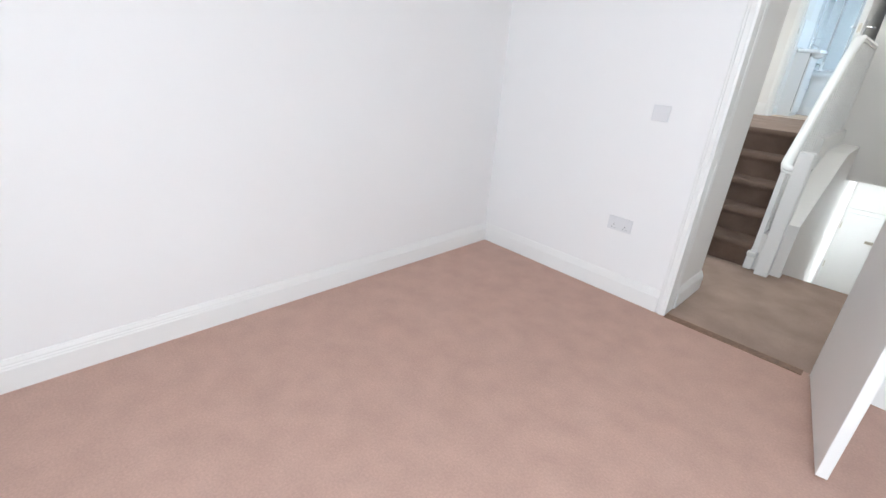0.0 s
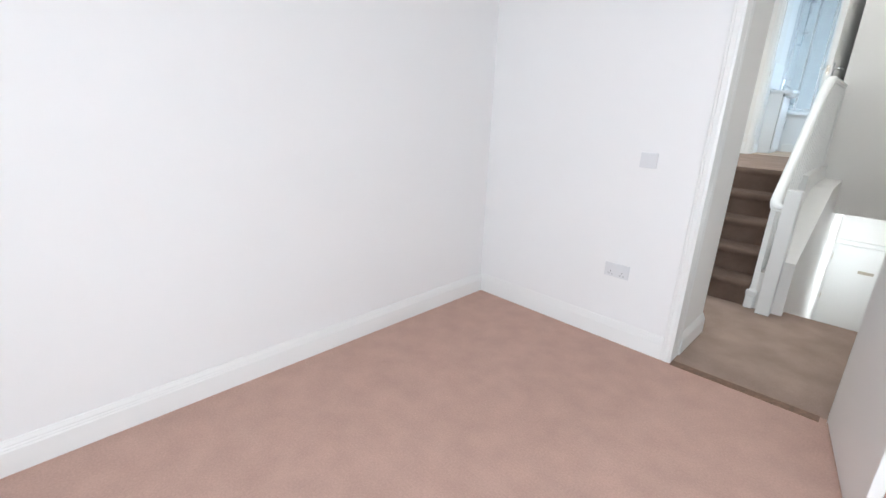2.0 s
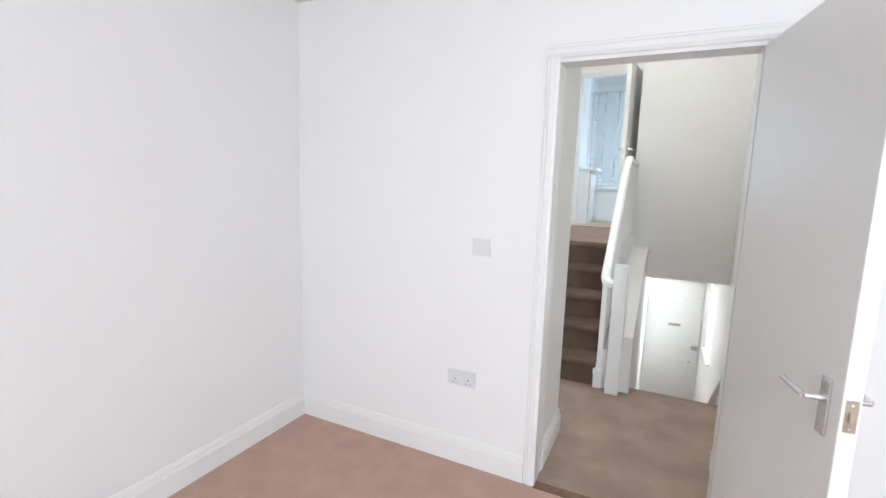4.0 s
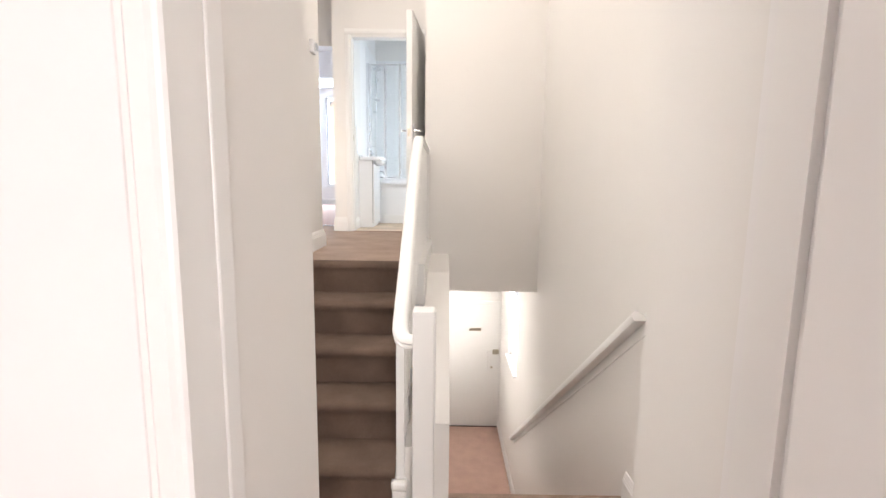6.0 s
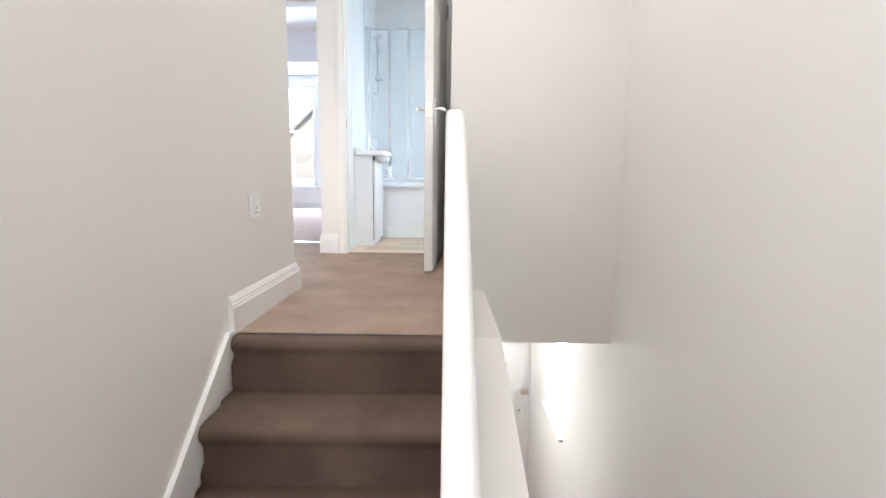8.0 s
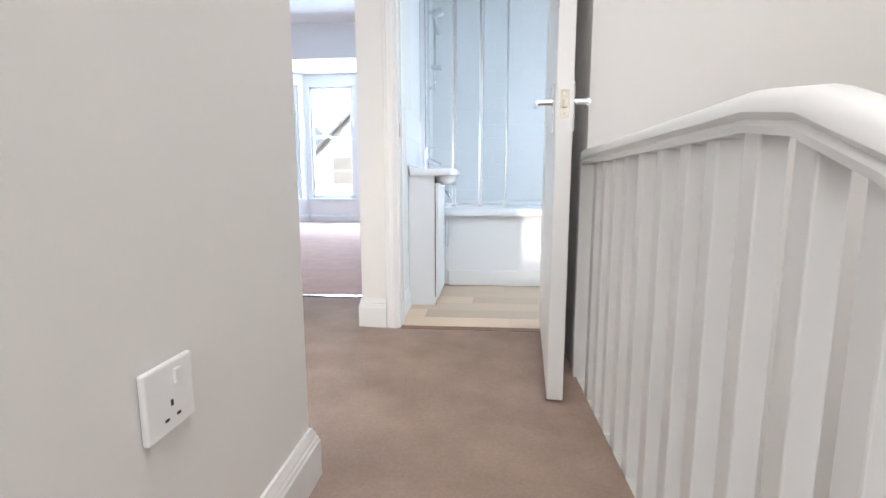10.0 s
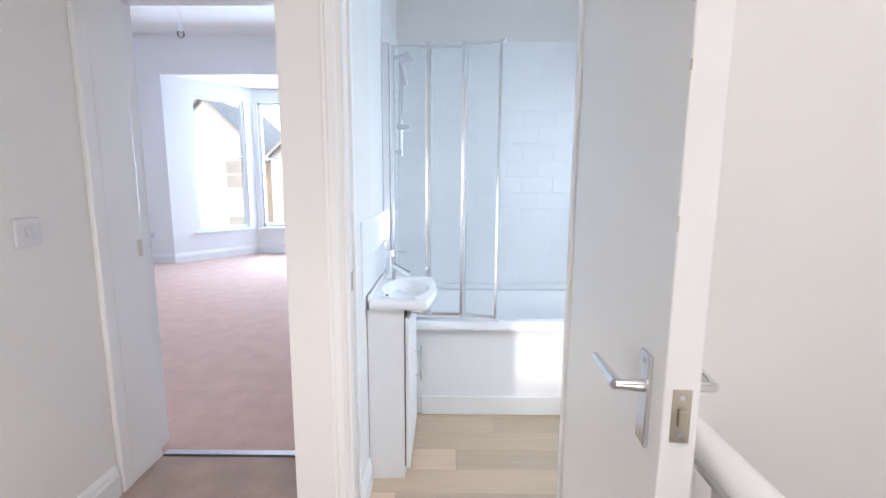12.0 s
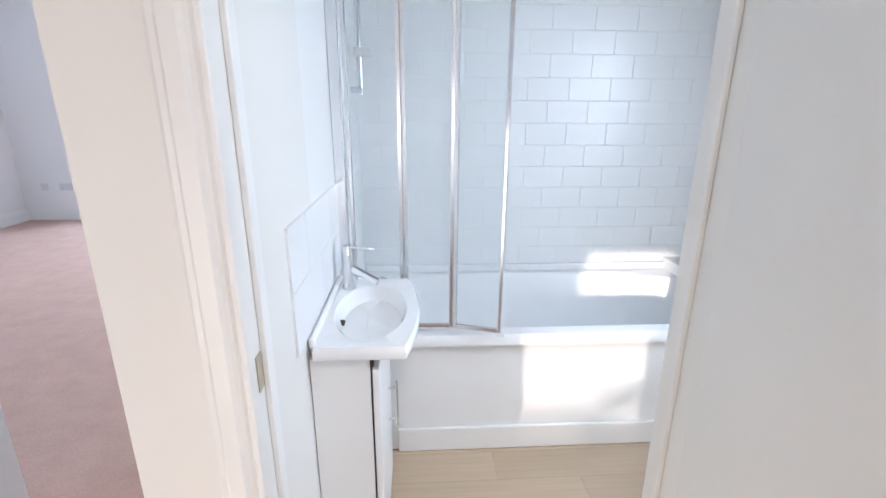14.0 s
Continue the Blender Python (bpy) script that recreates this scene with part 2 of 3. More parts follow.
skirting([(0, -4.25), (0, 0), (1.454, 0)])
skirting([(2.335, 0), (3.9, 0), (3.9, -4.25)])
architrave(0.0, -1, 1.512, 2.275, 0, 2.05)
architrave(0.12, 1, 1.512, 2.275, 0, 2.05, "t")
setting("trim", box(1.499, 0.085, 0, 1.512, 0.135, 2.05, 0.005), GLOSS, "white gloss door architrave")
for x0, x1 in ((1.500, 1.510), (2.262, 2.275)):
    setting("trim", box(x0, 0.002, 0, x1, 0.083, 2.034), GLOSS, "white gloss door lining")
setting("trim", box(1.511, 0.002, 2.034, 2.275, 0.118, 2.05), GLOSS, "white gloss door lining head")

# ---- half landing and stairs ----
setting("floor", box(0.86, 0.03, -0.12, 2.8, 1.466, 0.0), LANDC, "brown fitted carpet of the half landing")
wall("wall_passage_west", "x", 1.36, 1.50, 0.12, 0.58, 0, TOP)
wall("wall_passage_east", "x", 2.345, 2.5, 0.12, 0.58, 0, TOP)
wall("wall_landing_west", "y", 0.46, 0.58, 0.75, 1.36, 0, TOP)
wall("wall_landing_east", "y", 0.46, 0.58, 2.5, 2.85, LOW, TOP)
wall("wall_above_passage", "y", 0.12, 0.24, 0.75, 2.85, 2.48, TOP)
wall("wall_stairs_west", "x", 0.75, 0.87, 0.46, 3.0, -0.1, TOP, None, [(0.66, 1.24, 1.0, 2.65)])
wall("wall_stairs_east", "x", 2.70, 2.85, 0.46, 6.4, LOW - 0.1, TOP, None, [(4.72, 5.4, -0.78, 0.47), (4.31, 4.78, 1.95, 2.85)])
cb = box(-0.3, 0.12, TOP, 2.85, 1.8, TOP + 0.1)
add_box(cb, -0.3, 3.0, TOP, 2.85, 4.9, TOP + 0.1), add_box(cb, -0.3, 1.8, TOP, 1.1, 3.0, TOP + 0.1), add_box(cb, 1.9, 1.8, TOP, 2.85, 3.0, TOP + 0.1)
setting("ceiling", cb, CEIL)
# Unseen roof light, added so that a lamp can brighten the stairs.
rl = tagged(new("window_roof_added"), "unseen white framed roof light, added to brighten the stairs", kind="structure")
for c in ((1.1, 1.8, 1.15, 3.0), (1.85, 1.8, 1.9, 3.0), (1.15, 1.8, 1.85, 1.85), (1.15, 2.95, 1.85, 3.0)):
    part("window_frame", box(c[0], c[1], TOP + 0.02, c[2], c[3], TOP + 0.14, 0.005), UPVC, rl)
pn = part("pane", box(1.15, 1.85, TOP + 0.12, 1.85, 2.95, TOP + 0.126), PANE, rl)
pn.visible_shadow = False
# Window added out of view to light the stairwell; frosted to stop the sun.
sv = tagged(new("window_half_landing_added"), "unseen tall white framed frosted window, added to light the half landing", kind="structure")
for c in ((0.66, 1.0, 0.70, 2.65), (1.20, 1.0, 1.24, 2.65), (0.70, 1.0, 1.20, 1.05), (0.70, 2.60, 1.20, 2.65), (0.70, 1.80, 1.20, 1.84)):
    part("window_frame", box(0.765, c[0], c[1], 0.815, c[2], c[3], 0.005), UPVC, sv)
for z0, z1 in ((1.05, 1.80), (1.84, 2.60)):
    part("pane", box(0.784, 0.70, z0, 0.790, 1.20, z1), FROST, sv, "frosted pane")
part("window_sill", box(0.80, 0.62, 0.97, 0.90, 1.28, 0.998, 0.006), GLOSS, sv)
skirting([(1.50, 0.135), (1.50, 0.58), (0.87, 0.58), (0.87, 1.33)])
skirting([(2.70, 1.45), (2.70, 0.58), (2.345, 0.58), (2.345, 0.135)])

RISE, GO, Y1 = H / 5, 0.229, 1.355
flight = tagged(new("stair_flight"), "short flight of brown carpeted stairs", kind="structure")
for i in range(5):
    y0 = Y1 + GO * i
    z = RISE * (i + 1)
    y_end = y0 + GO + 0.03 if i < 4 else y0 + 0.05
    o = [(y_end, z - RISE - 0.02), (y0 + 0.024, z - RISE - 0.02), (y0 + 0.021, z - 0.075), (y0 + 0.012, z - 0.055)]
    o += [(y0 + 0.028 - 0.030 * math.cos(k), z - 0.030 + 0.030 * math.sin(k)) for k in (-0.5, -0.15, 0.2, 0.55, 0.9, 1.25)] + [(y0 + 0.03, z), (y_end, z)]
    part("step", prism(o, "x", 0.872, 1.615), SHADED_STAIRC, flight, "", True)
setting("floor", box(0.80, 2.31, H - 0.25, 1.618, 4.2, H), LANDC, "brown fitted carpet of the upper landing")
setting("floor", box(-0.25, 2.95, H - 0.25, 0.80, 4.76, H), LANDC, "brown fitted carpet of the lobby")
# strings at both sides of the flight
setting("trim", prism([(1.30, 0.0), (1.30, 0.145), (Y1 - 0.01, RISE + 0.02), (Y1 + 4 * GO, H + 0.012), (2.30, H + 0.012), (2.30, H - 0.06), (1.45, 0.0)], "x", 0.868, 0.886), GLOSS, "white painted stair string")
setting("trim", prism([(1.37, 0.0), (1.37, 0.14), (2.29, H + 0.02), (2.29, H - 0.2), (1.52, 0.0)], "x", 1.612, 1.632), GLOSS, "white painted stair string")
skirting([(0.87, 2.30), (0.87, 3.0), (-0.15, 3.0), (-0.15, 4.49)], H, 0.9)
# boxed wall between the two flights
setting("wall_between_flights", prism([(1.36, LOW), (1.36, 0.42), (2.75, 0.84), (3.69, 0.84), (3.69, 0.484), (6.4, 0.484), (6.4, LOW)], "x", 1.70, 1.86), WALL, "white painted boxed wall between the flights")
wall("wall_landing_edge", "x", 1.634, 1.70, 1.37, 3.69, 0.0, 0.30)
setting("trim", box(1.615, 2.29, H - 0.28, 1.702, 3.69, H - 0.012, 0.006), GLOSS, "white painted landing edge board")

# down flight
down = tagged(new("stair_flight"), "long carpeted flight down to the entrance hall", kind="structure")
for i in range(12):
    y0, z = 1.466 + 0.255 * i, -0.19317 * i
    if i:
        part("step", prism([(y0 - 0.255 - 0.012, z), (y0, z), (y0, z - 0.2), (y0 - 0.255, z - 0.2), (y0 - 0.255, z - 0.03)], "x", 1.862, 2.698), CARPET, down)
setting("trim", box(1.80, 1.44, -0.03, 2.70, 1.476, 0.004, 0.008), LANDC, "carpeted landing nosing")
setting("floor", box(1.70, 1.0, LOW - 0.12, 2.85, 6.5, LOW), CARPET, "beige pink fitted carpet of the entrance hall")
wall("wall_under_landing", "y", 1.30, 1.44, 1.70, 2.85, LOW, -0.12)
wall("wall_entrance", "y", 6.30, 6.45, 1.7, 2.85, LOW, 0.485, None, [(1.868, 2.69, LOW, -0.337)])
wall("wall_bulkhead", "y", 3.69, 3.80, 1.632, 2.70, 0.485, TOP)
wall("wall_door_return", "x", 1.632, 1.74, 3.80, 4.19, H - 0.2, TOP)
setting("ceiling", box(1.86, 3.80, 0.485, 2.70, 6.3, 0.60), CEIL)
skirting([(2.70, 6.28), (2.70, 4.3)], LOW)
skirting([(1.86, 4.3), (1.86, 6.28)], LOW)


# ---- upper landing, lobby ----
wall("wall_lobby_south", "y", 2.88, 3.0, -0.27, 0.75, H - 0.2, TOP, None, [(-0.02, 0.57, 1.12, 2.26)])
lv_ = tagged(new("window_lobby"), "low white framed casement window of the lobby", kind="structure")
for c in ((-0.02, 1.12, 0.015, 2.26), (0.535, 1.12, 0.57, 2.26), (0.015, 1.12, 0.535, 1.155), (0.015, 2.225, 0.535, 2.26)):
    part("window_frame", box(c[0], 2.90, c[1], c[2], 2.95, c[3], 0.004), UPVC, lv_)
pn = part("pane", box(0.015, 2.92, 1.155, 0.535, 2.926, 2.225), PANE, lv_)
pn.visible_shadow = False
part("window_sill", box(-0.06, 2.96, 1.09, 0.61, 3.03, 1.118, 0.006), GLOSS, lv_)
wall("wall_lobby_west", "x", -0.27, -0.15, 3.0, 4.76, H - 0.2, TOP)
wall("wall_bathroom_front", "y", 4.19, 4.29, 0.683, 2.72, H - 0.2, TOP, None, [(0.866, 1.575, H - 0.05, 2.93)])
setting("wall_pier", box(0.683, 4.29, H, 0.85, 4.76, TOP), WALL)
wall("wall_bay_room_south", "y", 4.76, 4.88, -3.8, 0.85, H - 0.1, 4.26, WALLW, [(-0.175, 0.663, H - 0.05, 2.98)])
architrave(4.19, -1, 0.866, 1.575, H, 2.93)
for x0, x1 in ((0.866, 0.876), (1.565, 1.575)):
    setting("trim", box(x0, 4.178, H, x1, 4.288, 2.912, 0.003), GLOSS, "white gloss door lining")
    setting("trim", box(x0 + (0.010 if x0 < 1 else -0.010), 4.232, H, x1 + (0.010 if x0 < 1 else -0.010), 4.262, 2.9, 0.002), GLOSS, "white gloss door stop")
setting("trim", box(0.876, 4.178, 2.912, 1.565, 4.288, 2.93), GLOSS, "white gloss door lining head")
skirting([(0.683, 4.75), (0.683, 4.19), (0.806, 4.19)], H)
setting("trim", box(-0.15, 4.50, H, -0.128, 4.56, 3.06, 0.006), GLOSS, "white gloss door architrave")
setting("trim", box(-0.15, 4.56, H, -0.132, 4.76, 3.05, 0.004), GLOSS, "white gloss door lining")
setting("trim", box(-0.13, 4.742, 2.98, 0.655, 4.759, 3.04, 0.004), GLOSS, "white gloss door architrave head")
setting("trim", box(-0.13, 4.765, H - 0.05, 0.655, 4.80, H + 0.006, 0.002), CHROME, "bright metal threshold strip")
setting("trim", box(-0.13, 4.752, H - 0.05, 0.655, 4.764, H + 0.002), DARK, "dark carpet joint")

# ---- bay room ----
B0, B1 = (-2.9, 9.57), (-2.05, 10.6)
B2, B3 = (-0.15, 10.6), (0.70, 9.57)
setting("floor", prism([(-3.8, 4.76), (1.8, 4.76), (1.8, 9.6), B3, B2, B1, B0, (-3.8, 9.6)], "z", H - 0.15, H), CARPET, "beige pink fitted carpet of the bay room")
wall("wall_bay_room_west", "x", -3.9, -3.78, 4.76, 9.7, H, 4.26, WALLW)
wall("wall_bay_room_east", "x", 1.7, 1.8, 6.1, 9.7, H, 4.26, WALLW)
wall("wall_bay_room_back", "y", 6.02, 6.1, 0.73, 1.8, H, 4.26, WALLW)
wall("wall_bay_room_side", "x", 0.73, 0.85, 4.88, 6.02, H - 0.1, 4.26, WALLW)
wall("wall_bay_room_north", "y", 9.57, 9.7, -3.9, 1.8, H, 4.26, WALLW, [(B0[0], B3[0], H, 3.72)])
setting("ceiling", box(-3.9, 4.76, 4.26, 1.8, 10.9, 4.36), CEIL)
setting("ceiling", prism([(B0[0] + 0.01, 9.58), (B3[0] - 0.01, 9.58), B2, B1], "z", 3.713, 3.80), CEIL)
skirting([(-3.78, 4.9), (-3.78, 9.57), B0, B1, B2, B3, (1.7, 9.57)], H)


def bay_side(name, p, q, wins, sill=1.44, head=3.50):
    """One side of the bay: wall with sash windows. wins: (from, to) along the side in metres."""
    p, q = Vector(p), Vector(q)
    d = (q - p)
    n = d.length
    m = Matrix.Translation((p.x, p.y, 0)) @ Matrix.Rotation(math.atan2(d.y, d.x), 4, "Z")
    w = wall("wall_" + name, "y", 0.0, 0.14, 0.0, n, H, 3.72, WALLW, [(a, b, sill, head) for a, b in wins])
    w.matrix_world = m
    for a, b in wins:
        e = tagged(new("window_" + name), "white framed sliding sash window", kind="structure")
        e.matrix_basis = m
        mid = 2.60
        for x0, z0, x1, z1, y0 in ((a, sill, a + 0.05, head, 0.03), (b - 0.05, sill, b, head, 0.03), (a, sill, b, sill + 0.06, 0.03), (a, head - 0.05, b, head, 0.03), (a + 0.05, mid - 0.02, b - 0.05, mid + 0.02, 0.04)):
            f = mesh_object("window_frame", box(x0, y0, z0, x1, y0 + 0.07, z1, 0.006), UPVC)
            f.parent = e
        s = mesh_object("window_sill", box(a - 0.05, -0.05, sill - 0.03, b + 0.05, 0.06, sill - 0.002, 0.006), UPVC)
        s.parent = e
        for z0, z1 in ((sill + 0.06, mid - 0.02), (mid + 0.02, head - 0.05)):
            g = mesh_object("pane", box(a + 0.05, 0.07, z0, b - 0.05, 0.076, z1), PANE)
            g.parent, g.visible_shadow = e, False


bay_side("bay_west", B0, B1, [(0.38, 1.20)])
bay_side("bay_front", B1, B2, [(0.08, 0.90), (1.0, 1.82)])
bay_side("bay_east", B2, B3, [(0.14, 0.95)])

# ---- bathroom ----
BX0, BX1, BY0, BY1 = 0.85, 2.57, 4.29, 5.88
setting("floor", box(BX0, BY0 - 0.10, H - 0.2, BX1 + 0.1, BY1 + 0.1, H - 0.004), GROUT, "bathroom sub-floor")
wall("wall_bath_east", "x", BX1, BX1 + 0.13, 4.29, 6.1, H - 0.1, TOP, None, [(4.31, 4.78, 1.95, 2.85)])
wall("wall_bath_back", "y", BY1 + 0.006, BY1 + 0.13, 0.85, 2.72, H - 0.1, TOP)
setting("ceiling", box(0.64, 4.29, TOP, 2.85, 6.1, TOP + 0.1), CEIL)
skirting([(0.851, 4.3), (0.851, 4.58)], H, 0.8)
bw = tagged(new("window_bath"), "small white framed bathroom window", kind="structure")
for c in ((4.31, 1.95, 4.345, 2.85), (4.745, 1.95, 4.78, 2.85), (4.345, 1.95, 4.745, 1.99), (4.345, 2.81, 4.745, 2.85)):
    part("window_frame", box(BX1 + 0.04, c[0], c[1], BX1 + 0.09, c[2], c[3], 0.004), UPVC, bw)
pn = part("pane", box(BX1 + 0.06, 4.345, 1.99, BX1 + 0.066, 4.745, 2.81), PANE, bw)
pn.visible_shadow = False
lw = tagged(new("window_entrance"), "tall white framed stair window", kind="structure")
for c in ((4.72, -0.78, 4.77, 0.47), (5.35, -0.78, 5.40, 0.47), (4.77, -0.78, 5.35, -0.73), (4.77, 0.42, 5.35, 0.47), (4.77, -0.12, 5.35, -0.07)):
    part("window_frame", box(2.74, c[0], c[1], 2.80, c[2], c[3], 0.005), UPVC, lw)
for z0, z1 in ((-0.73, -0.12), (-0.07, 0.42)):
    g = part("pane", box(2.765, 4.77, z0, 2.771, 5.35, z1), FROST, lw, "frosted pane")
    g.visible_shadow = False
part("window_sill", box(2.66, 4.68, -0.81, 2.745, 5.44, -0.782, 0.006), GLOSS, lw)

sw_ = tagged(new("window_bedroom"), "white framed bedroom window", kind="structure")
for c in ((2.0, 0.85, 2.05, 2.2), (3.75, 0.85, 3.8, 2.2), (2.05, 0.85, 3.75, 0.9), (2.05, 2.15, 3.75, 2.2), (2.88, 0.9, 2.92, 2.15)):
    part("window_frame", box(c[0], -4.44, c[1], c[2], -4.38, c[3], 0.005), UPVC, sw_)
part("window_sill", box(1.95, -4.36, 0.82, 3.85, -4.21, 0.848, 0.006), GLOSS, sw_)

# ---- bathtub ----
tub = thing("bathtub", (1.7, 5.5, H), "white acrylic built-in bathtub under a folding glass screen", "bathtub")


def rounded_ring(cx, cy, hx, hy, e, n=64):
    pts = []
    for i in range(n):
        a = 2 * math.pi * i / n
        c, s = math.cos(a), math.sin(a)
        pts.append((cx + hx * math.copysign(abs(c) ** e, c), cy + hy * math.copysign(abs(s) ** e, s)))
    return pts


def lofted(rings, cap_end=True, cap_start=False):
    bm = bmesh.new()
    vs = [[bm.verts.new(p) for p in r] for r in rings]
    for r0, r1 in zip(vs, vs[1:]):
        n = len(r0)
        for j in range(n):
            bm.faces.new((r0[j], r0[(j + 1) % n], r1[(j + 1) % n], r1[j]))
    if cap_end:
        bm.faces.new(vs[-1])
    if cap_start:
        bm.faces.new(vs[0][::-1])
    return bm


RIM = 1.528
cx, cy = (BX0 + BX1) / 2, 5.50
rows = [(0.858, 0.378, 0.04, RIM - 0.045), (0.859, 0.380, 0.04, RIM - 0.012), (0.853, 0.374, 0.05, RIM), (0.80, 0.315, 0.28, RIM - 0.002), (0.785, 0.30, 0.34, RIM - 0.018),
        (0.76, 0.28, 0.38, RIM - 0.15), (0.70, 0.25, 0.42, RIM - 0.34), (0.62, 0.20, 0.45, RIM - 0.385)]
part("tub", lofted([[(x, y, z) for x, y in rounded_ring(cx, cy, hx, hy, e)] for hx, hy, e, z in rows]), ACRYLIC, tub, "white acrylic tub", True)
part("panel", box(BX0 + 0.002, 5.155, H + 0.008, BX1 - 0.002, 5.172, RIM - 0.03, 0.002), PANEL, tub, "plain white bath panel")
part("plinth", box(BX0 + 0.19, 5.139, H + 0.006, BX1 - 0.003, 5.154, H + 0.112, 0.005), GLOSS, tub, "white plinth board")
part("sealing_strip", box(BX0 + 0.01, BY1 - 0.035, RIM - 0.002, BX1 - 0.005, BY1 - 0.006, RIM + 0.035, 0.008), ACRYLIC, tub)
part("end_ledge", box(2.46, 5.16, RIM - 0.004, BX1 - 0.002, BY1 - 0.008, 1.588, 0.006), ACRYLIC, tub, "white boxed ledge at the tub end")
part("overflow", rod((0.945, 5.5, 1.40), (0.962, 5.5, 1.40), 0.03), CHROME, tub, "chrome overflow")
mix = thing("bath_mixer_tap", (0.93, 5.42, RIM), "chrome deck-mounted bath mixer tap", "tap")
for y in (5.34, 5.50):
    part("pillar", rod((0.92, y, RIM - 0.002), (0.92, y, RIM + 0.07), 0.017), CHROME, mix, "", True)
    b = rod((0.92, y, RIM + 0.07), (0.92, y, RIM + 0.085), 0.022, 0.014)
    add_rod(b, (0.92, y, RIM + 0.085), (0.98, y, RIM + 0.10), 0.006)
    part("lever", b, CHROME, mix, "", True)
part("body", rod((0.92, 5.33, RIM + 0.05), (0.92, 5.51, RIM + 0.05), 0.016), CHROME, mix, "", True)
part("spout", sweep([(0.011 * math.cos(a), 0.011 * math.sin(a)) for a in [k * math.pi / 6 for k in range(12)]], [(0.92, 5.42, RIM + 0.05), (0.94, 5.42, RIM + 0.10), (0.97, 5.42, RIM + 0.12), (1.01, 5.42, RIM + 0.11), (1.03, 5.42, RIM + 0.07)], (0, 1, 0)), CHROME, mix, "", True)

# ---- folding bath screen ----
screen = thing("bath_screen", (0.9, 5.13, RIM), "chrome framed folding three-panel glass bath screen on the tub", "bath screen")
SP = [(0.895, 5.150), (1.078, 5.150), (1.256, 5.142), (1.430, 5.085)]
ZB, ZT = 1.560, 2.90
part("wall_channel", box(0.852, 5.135, ZB - 0.025, 0.888, 5.165, ZT + 0.01, 0.004), CHROME, screen, "chrome wall channel")
for k in range(3):
    p, q = Vector(SP[k]), Vector(SP[k + 1])
    d = (q - p)
    m = Matrix.Translation((p.x, p.y, 0)) @ Matrix.Rotation(math.atan2(d.y, d.x), 4, "Z")
    n = d.length
    leaf = part("leaf", box(0.012, -0.003, ZB + 0.01, n - 0.012, 0.003, ZT - 0.012, 0, m=m), GLASS, screen, "clear glass leaf")
    leaf.visible_shadow = False
    for u in (0.008, n - 0.008):
        part("stile", box(u - 0.007, -0.009, ZB, u + 0.007, 0.009, ZT, 0.003, m=m), CHROME, leaf)
    part("rail", box(0.0, -0.007, ZT - 0.014, n, 0.007, ZT, 0.002, m=m), CHROME, leaf)
    part("rail", box(0.0, -0.007, ZB - 0.004, n, 0.007, ZB + 0.012, 0.002, m=m), CHROME, leaf)
    part("hinge_cap", box(n - 0.016, -0.014, ZT - 0.002, n + 0.014, 0.014, ZT + 0.014, 0.003, m=m), GREYPL, leaf)
    part("hinge_cap", box(n - 0.016, -0.014, ZB - 0.016, n + 0.014, 0.014, ZB - 0.004, 0.003, m=m), GREYPL, leaf)

# ---- shower riser ----
riser = thing("shower_riser", (0.89, 5.62, 2.4), "chrome shower riser rail with white slider on the wall", "shower")
part("rail", rod((0.90, 5.62, 2.40), (0.90, 5.62, 2.98), 0.009), CHROME, riser, "", True)
for z in (2.42, 2.96):
    part("bracket", rod((0.851, 5.62, z), (0.905, 5.62, z), 0.013), CHROME, riser, "", True)
part("slider", box(0.875, 5.595, 2.55, 0.955, 5.645, 2.585, 0.008), GREYPL, riser, "white slider clamp")
hs = rod((0.93, 5.60, 2.80), (0.90, 5.60, 2.93), 0.013, 0.015)
add_rod(hs, (0.90, 5.60, 2.93), (0.955, 5.60, 2.965), 0.02, 0.034)
part("handset", hs, GREYPL, riser, "white hand shower", True)

# ---- vanity unit with basin ----
van = thing("vanity_unit", (0.94, 4.83, H), "slim white vanity cabinet under a basin", "cabinet")
part("body", prism([(0.853, 4.605), (1.000, 4.612), (1.000, 5.045), (0.853, 5.06)], "z", H + 0.003, 1.740), PANEL, van, "white melamine carcass")
# Dark filler strip: shade between carcass and door, put in as colour.
part("gap", prism([(1.0002, 4.622), (1.0045, 4.622), (1.0045, 5.03), (1.0002, 5.03)], "z", H + 0.05, 1.738), DARK, van, "near-black strip for the shade behind the door")
vd = part("door", box(1.005, 4.616, H + 0.045, 1.023, 5.035, 1.700, 0.003), PANEL, van, "white cabinet door")
for z in (1.325, 1.445):
    part("handle_post", rod((1.022, 4.92, z), (1.049, 4.92, z), 0.0045), CHROME, vd)
part("handle", rod((1.049, 4.92, 1.30), (1.049, 4.92, 1.47), 0.006), CHROME, vd, "chrome bar handle", True)
bas = thing("basin", (0.96, 4.83, 1.70), "white ceramic rounded cloakroom basin on a vanity cabinet", "basin")


def basin_ring(inset, z, n=72):
    out = []
    for i in range(n):
        a = 2 * math.pi * i / n
        c, s = math.cos(a), math.sin(a)
        r = 1 / math.sqrt((c / 0.175) ** 2 + (s / 0.40) ** 2) if c > 0 else 9
        if abs(s) > 1e-6:
            r = min(r, 0.245 / abs(s))
        if c < 0:
            r = min(r, 0.100 / -c)
        out.append((0.955 + max(r - inset, 0.01) * c, 4.83 + max(r - inset, 0.01) * s, z))
    return out


